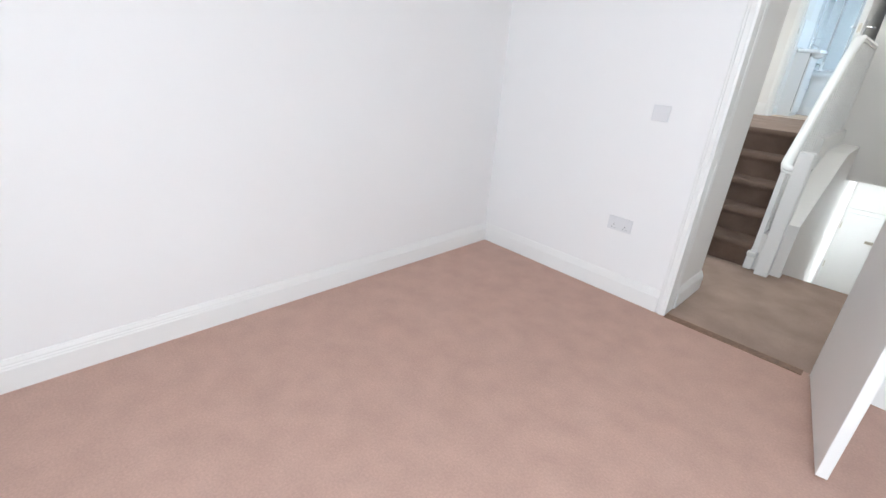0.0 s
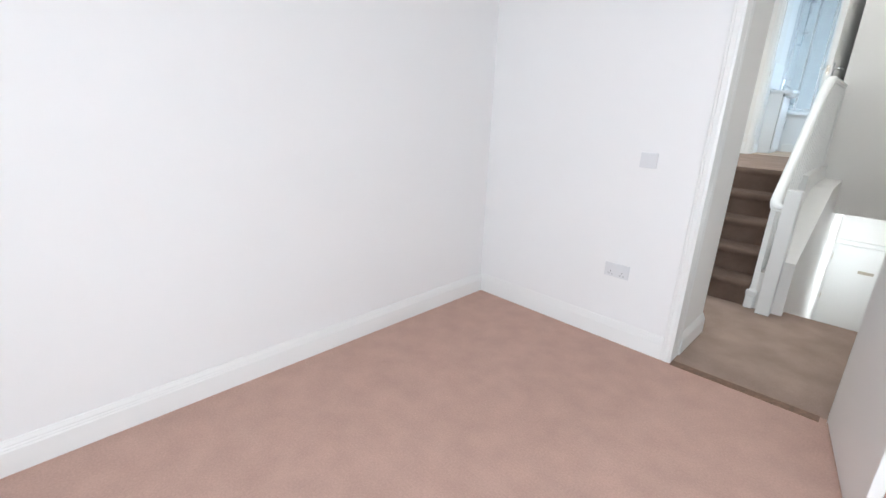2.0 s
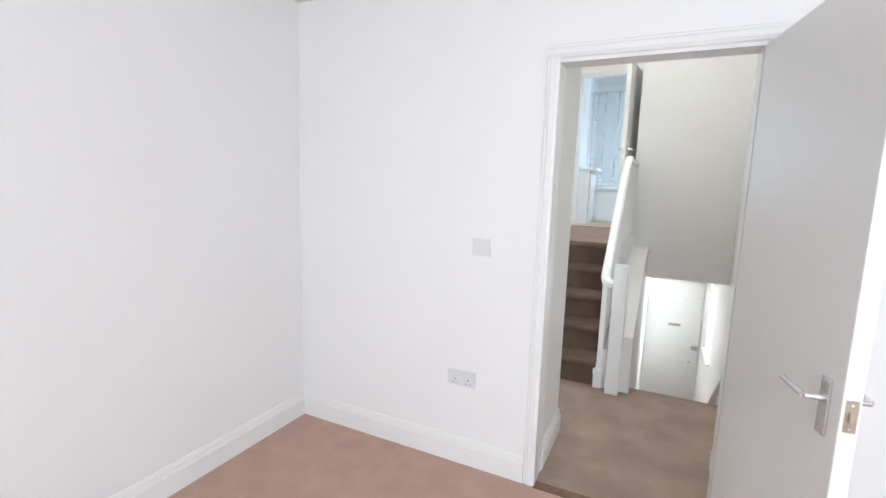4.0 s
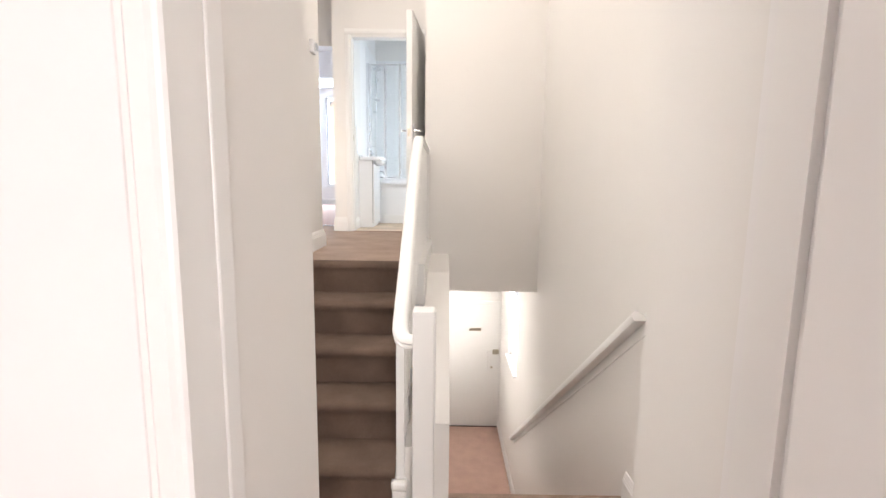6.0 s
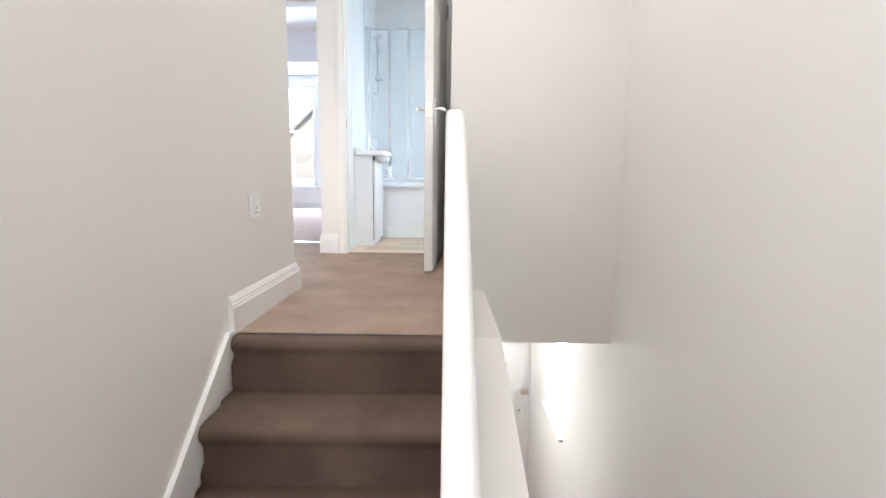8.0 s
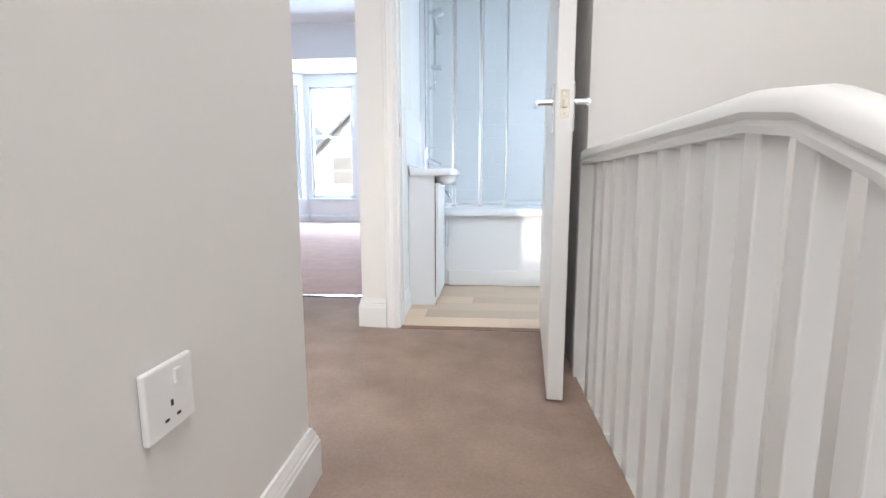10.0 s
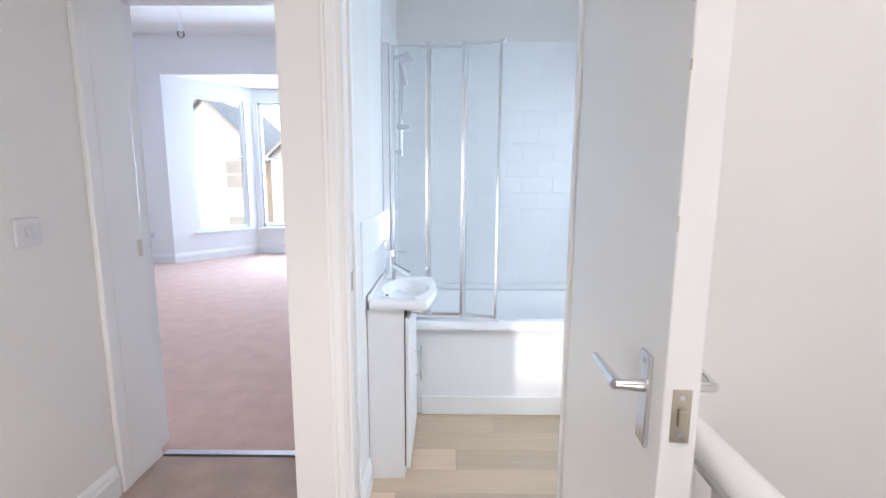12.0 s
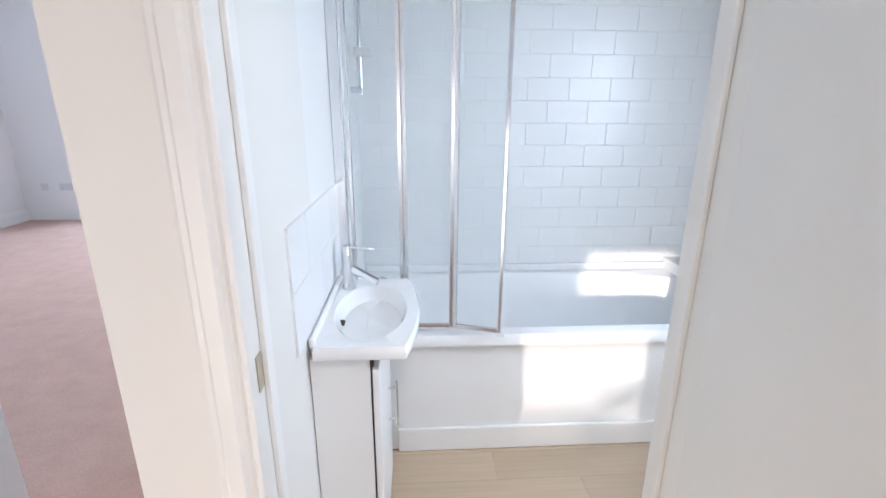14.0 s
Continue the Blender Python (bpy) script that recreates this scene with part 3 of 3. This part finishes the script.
def bowl_ring(k, z, n=72):
    return [(0.990 + 0.098 * k * math.cos(2 * math.pi * i / n), 4.815 + 0.185 * k * math.sin(2 * math.pi * i / n), z) for i in range(n)]


part("bowl", lofted([basin_ring(0.010, 1.741), basin_ring(0.003, 1.745), basin_ring(0.0, 1.752), basin_ring(0.0, 1.768), basin_ring(0.006, 1.780), bowl_ring(1.06, 1.783), bowl_ring(1.0, 1.776), bowl_ring(0.88, 1.745), bowl_ring(0.65, 1.705), bowl_ring(0.3, 1.69), bowl_ring(0.12, 1.688)], True, True), CERAMIC, bas, "", True)
part("underside", lofted([[(1.045 + 0.070 * k * math.cos(2 * math.pi * i / 40), 4.83 + 0.19 * k * math.sin(2 * math.pi * i / 40), z) for i in range(40)] for k, z in ((0.35, 1.690), (0.7, 1.698), (0.92, 1.715), (1.0, 1.744))], False, True), CERAMIC, bas, "", True)
part("upstand", box(0.853, 4.60, 1.77, 0.872, 5.065, 1.80, 0.008), CERAMIC, bas)
part("waste", rod((0.990, 4.815, 1.687), (0.990, 4.815, 1.692), 0.02), CHROME, bas, "chrome waste")
part("overflow", rod((0.898, 4.80, 1.745), (0.912, 4.80, 1.742), 0.011), DARK, bas)
tap = thing("basin_mixer_tap", (0.905, 4.99, 1.78), "chrome single-lever basin mixer tap", "tap")
part("body", rod((0.905, 4.985, 1.776), (0.905, 4.985, 1.90), 0.023, 0.021, 24), CHROME, tap, "", True)
part("spout", rod((0.905, 4.985, 1.855), (1.0, 4.945, 1.815), 0.015, 0.012), CHROME, tap, "", True)
lv = rod((0.905, 4.985, 1.90), (0.905, 4.985, 1.925), 0.022, 0.018, 24)
add_box(lv, -0.007, -0.004, -0.004, 0.085, 0.004, 0.004, 0.002, 1, Matrix.Translation((0.91, 4.98, 1.922)) @ Matrix.Rotation(-0.35, 4, "Z"))
part("lever", lv, CHROME, tap, "flat chrome lever", True)

# ---- doors ----
def lever_handle(door, m, side):
    """A chrome lever on a back plate; m places the plate's middle on the door's face, x across, y out of the face."""
    plate = part("handle_plate", box(-0.021, 0.0, -0.075, 0.021, 0.008, 0.075, 0.003, m=m), CHROME, door, "chrome handle back plate")
    b = rod((0, 0.008, 0.02), (0, 0.05, 0.02), 0.010, 0.008)
    add_rod(b, (0, 0.048, 0.02), (0.11 * side, 0.056, 0.024), 0.010, 0.007)
    bmesh.ops.transform(b, matrix=m, verts=b.verts)
    part("lever", b, CHROME, plate, "chrome lever", True)
    for z in (-0.062, 0.062):
        b = rod((0, 0.007, z), (0, 0.0095, z), 0.004, None, 8)
        bmesh.ops.transform(b, matrix=m, verts=b.verts)
        part("screw", b, BRASS, plate)


def flush_door(name, hinge, angle, width, z0, z1, thick, handle_z, label, hinge_zs, chips=()):
    """A flush door; its own x runs from the hinge to the latch edge."""
    e = tagged(new(name), label, kind="structure")
    m = Matrix.Translation((*hinge, 0)) @ Matrix.Rotation(angle, 4, "Z")
    part("leaf", box(0.004, 0, z0, width, thick, z1, 0.003, m=m), GLOSS, e)
    part("latch_plate", box(width, thick / 2 - 0.013, handle_z - 0.035, width + 0.002, thick / 2 + 0.013, handle_z + 0.045, m=m), BRASS, e, "worn steel latch plate")
    for z in (-0.024, 0.034):
        part("screw", rod(m @ Vector((width + 0.0015, thick / 2, handle_z + z)), m @ Vector((width + 0.003, thick / 2, handle_z + z)), 0.004, None, 10), CHROME, e)
    for z, n in chips:
        part("paint_chip", box(width - 0.0012, -0.0008, handle_z + z, width + 0.0006, 0.0018, handle_z + z + n, 0.0003, 1, m=m), BRASS, e, "chip in the paint")
    part("latch_bolt", box(width + 0.002, thick / 2 - 0.006, handle_z - 0.008, width + 0.010, thick / 2 + 0.006, handle_z + 0.018, 0.002, m=m), BRASS, e)
    lever_handle(e, m @ Matrix.Translation((width - 0.065, thick, handle_z)), -1)
    lever_handle(e, m @ Matrix.Translation((width - 0.065, 0, handle_z)) @ Matrix.Rotation(math.pi, 4, "Z"), 1)
    for z in hinge_zs:
        part("hinge", rod(m @ Vector((-0.002, thick + 0.004, z - 0.045)), m @ Vector((-0.002, thick + 0.004, z + 0.045)), 0.007), CHROME, e, "steel butt hinge", True)
    return e


flush_door("door_bathroom", (1.552, 4.176), math.atan2(-0.735, -0.070), 0.738, H + 0.012, 2.905, 0.050, 1.92, "white gloss flush bathroom door standing open", (1.28, 2.02, 2.70), ((0.27, 0.022), (0.48, 0.014)))
flush_door("door_bedroom", (2.262, -0.012), math.atan2(-0.80, 0.14), 0.79, 0.012, 2.03, 0.040, 0.965, "white gloss flush bedroom door standing open", (0.25, 1.0, 1.78))
fd = tagged(new("door_entrance"), "white flush entrance door, closed", kind="structure")
part("leaf", box(1.874, 6.292, LOW + 0.008, 2.684, 6.335, -0.343, 0.003), GLOSS, fd)
part("letter_plate", box(2.215, 6.284, -0.745, 2.395, 6.293, -0.700, 0.003), BRASS, fd, "steel letter plate")
part("rim_lock", box(2.58, 6.265, -1.11, 2.675, 6.293, -1.04, 0.004), BRASS, fd, "steel rim lock")
part("pull_handle", box(2.50, 6.262, -1.36, 2.53, 6.29, -1.06, 0.008), GLOSS, fd, "white pull handle")
part("keyhole_cover", rod((2.57, 6.284, -1.33), (2.57, 6.293, -1.33), 0.018), BRASS, fd)
for z in (-0.55, -1.2, -2.1):
    part("hinge", box(1.868, 6.283, z - 0.05, 1.880, 6.295, z + 0.05), BRASS, fd, "steel hinge")
# Dark strip painted in for the shade at the door's foot.
setting("trim", box(1.862, 6.272, LOW, 2.69, 6.30, LOW + 0.006), DARK, "near-black strip for the shade under the entrance door")
for a, b in ((1.86, 1.872), (2.686, 2.70)):
    setting("trim", box(a, 6.272, LOW, b, 6.299, -0.28, 0.004), GLOSS, "white door frame")
setting("trim", box(1.86, 6.272, -0.337, 2.70, 6.299, -0.27, 0.004), GLOSS, "white door frame head")

# strike plates
setting("trim", box(0.8762, 4.206, 1.915, 0.8785, 4.229, 1.975, 0.0005), BRASS, "worn steel strike plate")
setting("trim", box(-0.1318, 4.725, 1.93, -0.1290, 4.75, 2.0, 0.0005), BRASS, "worn steel strike plate")

# thresholds
setting("trim", box(1.512, -0.028, -0.02, 2.232, 0.034, 0.004, 0.003), BAR, "worn bare timber threshold with glue and paint")
setting("trim", box(0.876, 4.165, H - 0.03, 1.565, 4.215, H + 0.003, 0.002), BAR, "dark worn timber threshold")

# ---- balustrade ----
bal = thing("stair_balustrade", (1.64, 2.4, 0.0), "white painted stair balustrade with square balusters and rounded handrail", "balustrade")
RX = 1.640
RP = [(-0.030, 0.0), (-0.032, 0.010), (-0.026, 0.017), (-0.035, 0.026), (-0.033, 0.040), (-0.020, 0.052), (0.0, 0.055), (0.020, 0.052), (0.033, 0.040), (0.035, 0.026), (0.026, 0.017), (0.032, 0.010), (0.030, 0.0)]
path = [(1.715, 1.315, 0.79), (1.690, 1.313, 0.79), (1.665, 1.320, 0.793), (1.648, 1.338, 0.805), (RX, 1.365, 0.825), (RX, 1.40, 0.853), (RX, 1.6, 1.015), (RX, 2.0, 1.345), (RX, 2.3, 1.585), (RX, 2.46, 1.690), (RX, 2.58, 1.742), (RX, 2.68, 1.757), (RX, 2.80, 1.757), (RX, 3.2, 1.757), (RX, 3.69, 1.757)]
part("handrail", sweep(RP, path), GLOSS, bal, "rounded white handrail", True)


def rail_z(y):
    for (xa, ya, za), (xb, yb, zb) in zip(path[4:], path[5:]):
        if ya <= y <= yb:
            return za + (zb - za) * (y - ya) / (yb - ya)
    return path[-1][2]


def foot_z(y):
    return min(H - 0.02, 0.13 + (y - 1.37) * 0.944)


for y in [1.385, 1.485, 1.59, 1.70, 1.81, 1.92, 2.03, 2.14, 2.25, 2.36, 2.465, 2.57, 2.675, 2.78, 2.88, 2.987, 3.10, 3.203, 3.31, 3.41, 3.515]:
    part("baluster", box(RX - 0.019, y - 0.019, foot_z(y) - 0.05, RX + 0.019, y + 0.019, rail_z(y) + 0.012, 0.003), GLOSS, bal)
    part("collar", box(RX - 0.023, y - 0.023, foot_z(y) - 0.03, RX + 0.023, y + 0.023, foot_z(y) + 0.012, 0.004), GLOSS, bal)
part("wall_post", box(RX - 0.035, 3.655, H - 0.06, RX + 0.03, 3.688, 1.80, 0.004), GLOSS, bal, "flat half post against the wall")
nw = thing("newel_post", (1.75, 1.31, 0), "square white painted newel post at the stair foot", "newel post")
part("shaft", box(1.700, 1.266, 0.002, 1.792, 1.358, 0.957, 0.005), GLOSS, nw)
part("fillet", box(1.792, 1.285, 0.45, 1.797, 1.34, 0.95, 0.002), GLOSS, nw)
fb = thing("stair_foot_block", (1.64, 1.36, 0), "small white moulded block at the stair foot", "stair block")
part("plinth", box(1.605, 1.335, 0.0, 1.668, 1.385, 0.105, 0.008), GLOSS, fb)
part("cap", box(1.600, 1.330, 0.105, 1.672, 1.39, 0.15, 0.012), GLOSS, fb)

wr = thing("wall_handrail", (2.66, 3, 0), "white painted sloping handrail fixed to the stairwell wall", "handrail")
part("rail", sweep([(-0.016, -0.022), (-0.022, -0.004), (-0.018, 0.014), (-0.004, 0.024), (0.012, 0.022), (0.022, 0.012), (0.036, 0.0), (0.036, -0.022)], [(2.658, 1.36, 0.925), (2.658, 4.70, -1.585)]), GLOSS, wr, "", True)
part("backing_board", sweep([(0.0, -0.055), (0.004, -0.055), (0.004, 0.03), (0.0, 0.03)], [(2.694, 1.34, 0.92), (2.694, 4.72, -1.6)]), GLOSS, wr)

# ---- electrical fittings ----
def plate(name, at, rot, w, h, label, category, kind_, mat=PLASTIC):
    """A wall plate; its face looks along -y before it is turned."""
    e = thing(name, at, label, category)
    m = Matrix.Translation(at) @ Matrix.Rotation(rot, 4, "Z")
    part("face_plate", box(-w / 2, -0.009, -h / 2, w / 2, 0.0, h / 2, 0.003, m=m), mat, e)
    if kind_ == "switch":
        part("rocker", box(-0.008, -0.013, -0.014, 0.008, -0.008, 0.014, 0.002, m=m), mat, e)
    if kind_ == "blank":
        for x in (-0.03, 0.03):
            b = rod(m @ Vector((x, -0.0085, 0)), m @ Vector((x, -0.0105, 0)), 0.004, None, 10)
            part("screw", b, GREYPL, e)
    if kind_ in ("double", "single"):
        for x in ((-0.037, 0.037) if kind_ == "double" else (0.0,)):
            for dx, dz, ww, hh in ((0, 0.0, 0.004, 0.008), (-0.011, -0.019, 0.007, 0.0035), (0.011, -0.019, 0.007, 0.0035)):
                part("pin_slot", box(x + dx - ww / 2, -0.0098, dz - 0.008 - hh / 2, x + dx + ww / 2, -0.0088, dz - 0.008 + hh / 2, m=m), DARK, e)
            part("rocker", box(x + (0.012 if x >= 0 else -0.012) - 0.006, -0.013, 0.014, x + (0.012 if x >= 0 else -0.012) + 0.006, -0.008, 0.034, 0.002, m=m), mat, e)
    return e


plate("blank_plate", (1.178, -0.001, 1.180), 0, 0.098, 0.088, "pale grey square blanking plate on the bedroom wall", "wall plate", "blank", GREYPL)
plate("double_socket", (1.098, -0.001, 0.478), 0, 0.158, 0.088, "pale grey double power socket above the skirting", "socket", "double", GREYPL)
plate("single_socket", (0.871, 2.545, 1.424), math.pi / 2, 0.090, 0.090, "white single switched socket on the landing wall", "socket", "single")
plate("light_switch", (-0.149, 4.24, 2.09), math.pi / 2, 0.088, 0.088, "white light switch on the lobby wall", "switch", "switch", GREYPL)
plate("double_socket", (-3.25, 9.569, H + 0.42), 0, 0.15, 0.09, "white double power socket low on the bay room wall", "socket", "double", GREYPL)
plate("aerial_plate", (-3.5, 9.569, H + 0.42), 0, 0.09, 0.09, "white aerial plate beside the socket", "wall plate", "blank", GREYPL)
th = thing("thermostat", (0.885, 2.80, 2.42), "small white thermostat with a dial on the landing wall", "thermostat")
part("housing", box(0.871, 2.755, 2.375, 0.898, 2.845, 2.465, 0.006), GREYPL, th)
part("dial", rod((0.898, 2.80, 2.42), (0.912, 2.80, 2.42), 0.028), CHROME, th, "grey dial", True)


def pendant(at, drop, label):
    e = thing("pendant_bulb", at, label, "light")
    x, y, z = at
    part("ceiling_rose", rod((x, y, z), (x, y, z - 0.03), 0.04, 0.03), PLASTIC, e, "", True)
    part("cord", rod((x, y, z - 0.03), (x, y, z - drop), 0.004, None, 8), PLASTIC, e)
    part("lamp_holder", rod((x, y, z - drop + 0.01), (x, y, z - drop - 0.06), 0.018, 0.022), PLASTIC, e, "white lamp holder", True)
    b = bmesh.new()
    bmesh.ops.create_uvsphere(b, u_segments=16, v_segments=12, radius=0.03, matrix=Matrix.Translation((x, y, z - drop - 0.085)) @ Matrix.Diagonal((1, 1, 1.25, 1)))
    part("bulb", b, LAMPGLASS, e, "clear unlit bulb", True)


pendant((-1.1, 6.93, 4.259), 0.70, "bare bulb hanging from the bay room ceiling")
pendant((2.32, 5.3, 0.484), 0.10, "bare bulb lamp holder on the entrance hall ceiling")

# ---- outside ----
setting("ground", box(-250, -250, LOW - 0.4, 250, 250, LOW - 0.16), EARTH)


def house(x0, x1, y0, y1, eaves, ridge, label):
    e = thing("house", ((x0 + x1) / 2, y0, LOW - 0.16), label, "house")
    bm = prism([(x0, LOW - 0.16), (x1, LOW - 0.16), (x1, eaves), ((x0 + x1) / 2, ridge), (x0, eaves)], "y", y0, y1)
    part("wall", bm, BRICK, e)
    for s in (0, 1):
        xa, xb = (x0 - 0.3, (x0 + x1) / 2) if s == 0 else (x1 + 0.3, (x0 + x1) / 2)
        k = (ridge - eaves) / ((x1 - x0) / 2)
        za = eaves - 0.3 * k
        part("roof", prism([(xa, za), (xb, ridge + 0.02), (xb, ridge + 0.22), (xa, za + 0.2)], "y", y0 - 0.3, y1 + 0.3), SLATE, e, "dark slate roof")
    for z in (LOW + 1.0, LOW + 4.0):
        for x in (x0 + 1.0, x1 - 2.2):
            w = part("window", box(x, y0 - 0.04, z, x + 1.2, y0 + 0.05, z + 1.6, 0.02), UPVC, e, "white framed window")
            for k in (0, 1):
                part("pane", box(x + 0.08, y0 - 0.05, z + 0.08 + 0.76 * k, x + 1.12, y0 - 0.042, z + 0.76 + 0.76 * k), SLATE, w)


for k, x in enumerate((-22.0, -15.0, -8.0, -1.0, 6.0)):
    house(x, x + 6.4, 27.0 + (k % 2) * 0.8, 36.0, 3.4, 6.4, "brick house with a slate gable roof across the street")
# Unseen block, added to keep direct sun off the bedroom window.
nb = thing("sun_blocking_house", (2, -12, LOW), "unseen tall plain house, added to keep sun out of the bedroom", "house")
part("wall", box(-6, -16, LOW - 0.16, 16, -11, 10.5), BRICK, nb)
part("roof", prism([(-16.3, 10.5), (-10.7, 10.5), (-13.5, 12.0)], "x", -6.2, 16.2), SLATE, nb)

LEAF = material("bronze_green_leaf", (0.09, 0.10, 0.035), 0.6, var=0.3, scale=3)
BARK = material("grey_brown_bark", (0.16, 0.12, 0.09), 0.9, var=0.3, scale=9, bump=0.6, bump_scale=30, depth=0.01)


def garden_tree(at, height, spread, seed, count):
    """A tapered trunk with limbs and a loose crown of single leaves."""
    rg = random.Random(seed)
    e = thing("tree", at, "small leafy garden tree beside the house", "tree")
    x, y, z = at
    fork = Vector((x, y, z + height * 0.5))
    part("trunk", rod((x, y, z - 0.05), fork, 0.09, 0.055, 10), BARK, e, "", True)
    tips = []
    for k in range(24):
        a = k * 2.4 + rg.uniform(-0.4, 0.4)
        h = rg.uniform(0.08, 0.42) * height
        rr = spread * rg.uniform(0.35, 0.95) * (1.15 - h / height)
        base = fork - Vector((0, 0, rg.uniform(0, 0.15) * height))
        tip = fork + Vector((rr * math.cos(a), rr * math.sin(a), h - 0.12 * height))
        part("limb", rod(base, tip, 0.032, 0.008, 6), BARK, e)
        tips += [base.lerp(tip, q) for q in (0.45, 0.65, 0.85, 1.0)]
    bm = bmesh.new()
    for _ in range(count):
        c = rg.choice(tips) + Vector((rg.gauss(0, 0.17), rg.gauss(0, 0.17), rg.gauss(0, 0.15)))
        m = Matrix.Translation(c) @ Matrix.Rotation(rg.uniform(0, 6.28), 4, "Z") @ Matrix.Rotation(rg.uniform(-1.3, 1.3), 4, "X")
        w, n = rg.uniform(0.035, 0.06), rg.uniform(0.11, 0.17)
        bm.faces.new([bm.verts.new(m @ Vector(p)) for p in ((0, 0, 0), (w, n * 0.4, 0.008), (0, n, -0.01), (-w, n * 0.4, 0.008))])
    part("crown", bm, LEAF, e, "open crown of small leaves")


garden_tree((-2.4, -1.0, LOW - 0.16), 6.35, 1.5, 5, 6500)
glare = bpy.data.materials.new("bright_hazy_sky")
glare.use_nodes = True
gb = glare.node_tree.nodes["Principled BSDF"]
gb.inputs["Base Color"].default_value = (0.8, 0.85, 0.9, 1)
gb.inputs["Emission Color"].default_value = (0.95, 0.97, 1.0, 1)
gb.inputs["Emission Strength"].default_value = 1.6
setting("backdrop", box(-110, 90, LOW - 0.2, 70, 90.5, 60), glare, "bright hazy sky behind the street")

# ---- pieces of walls and floors ----
def tile_field(parent, m, cols, rows_, w, h, first=0.0, limit=None):
    """Tiles in stretcher bond on the plane u, v of m; those at the ends are cut."""
    kinds = {}
    for j in range(rows_):
        u = -w / 2 if j % 2 else 0.0
        while u < cols - 0.005:
            a, b = max(u, 0.0), min(u + w, cols)
            n = round(b - a, 4)
            if n > 0.02:
                if n not in kinds:
                    bm = box(0.0006, -0.0035, 0.0006, n - 0.0006, 0.0, h - 0.0006, 0.0012, 1)
                    bmesh.ops.recalc_face_normals(bm, faces=bm.faces)
                    me = bpy.data.meshes.new("tile")
                    bm.to_mesh(me), bm.free()
                    me.materials.append(TILE)
                    kinds[n] = me
                o = new("tile", kinds[n])
                o.matrix_world = m @ Matrix.Translation((a, 0, j * h)) @ Matrix.Rotation(random.uniform(-0.002, 0.002), 4, "X")
                o.parent = parent
            u += w


tf = setting("tiling_bath_back", box(0.852, BY1 - 0.002, RIM, BX1, BY1 + 0.005, 3.11), GROUT, "white wall tiles laid in stretcher bond over the bath")
tile_field(tf, Matrix.Translation((0.855, BY1 - 0.002, RIM + 0.02)), 1.712, 15, 0.203, 0.105)
tl_ = setting("tiling_bath_west", box(0.846, 5.14, RIM, 0.853, BY1, 3.11), GROUT, "white wall tiles beside the bath screen")
tile_field(tl_, Matrix.Translation((0.853, 5.14, RIM + 0.02)) @ Matrix.Rotation(math.pi / 2, 4, "Z"), 0.735, 15, 0.203, 0.105)
ts = setting("splashback", box(0.846, 4.51, 1.80, 0.853, 5.14, 2.10), GROUT, "white tiled splashback above the basin")
tile_field(ts, Matrix.Translation((0.853, 4.51, 1.802)) @ Matrix.Rotation(math.pi / 2, 4, "Z"), 0.628, 2, 0.314, 0.149)
pf = setting("bathroom_floor", box(BX0, BY0 - 0.075, H - 0.0035, BX1, 5.16, H - 0.001), DARK, "pale oak effect vinyl planks")
rng = random.Random(4)
y, j = BY0 - 0.075, 0
while y < 5.15:
    x = BX0 - (0.35, 0.8, 0.1, 0.55, 0.95)[j % 5]
    while x < BX1:
        a, b = max(x, BX0), min(x + 0.92, BX1)
        if b - a > 0.02:
            o = mesh_object("plank", box(a + 0.0005, y + 0.0005, H - 0.001, b - 0.0005, min(y + 0.152, 5.16) - 0.0005, H + 0.003), PLANK)
            o.parent = pf
        x += 0.92
    y += 0.152
    j += 1
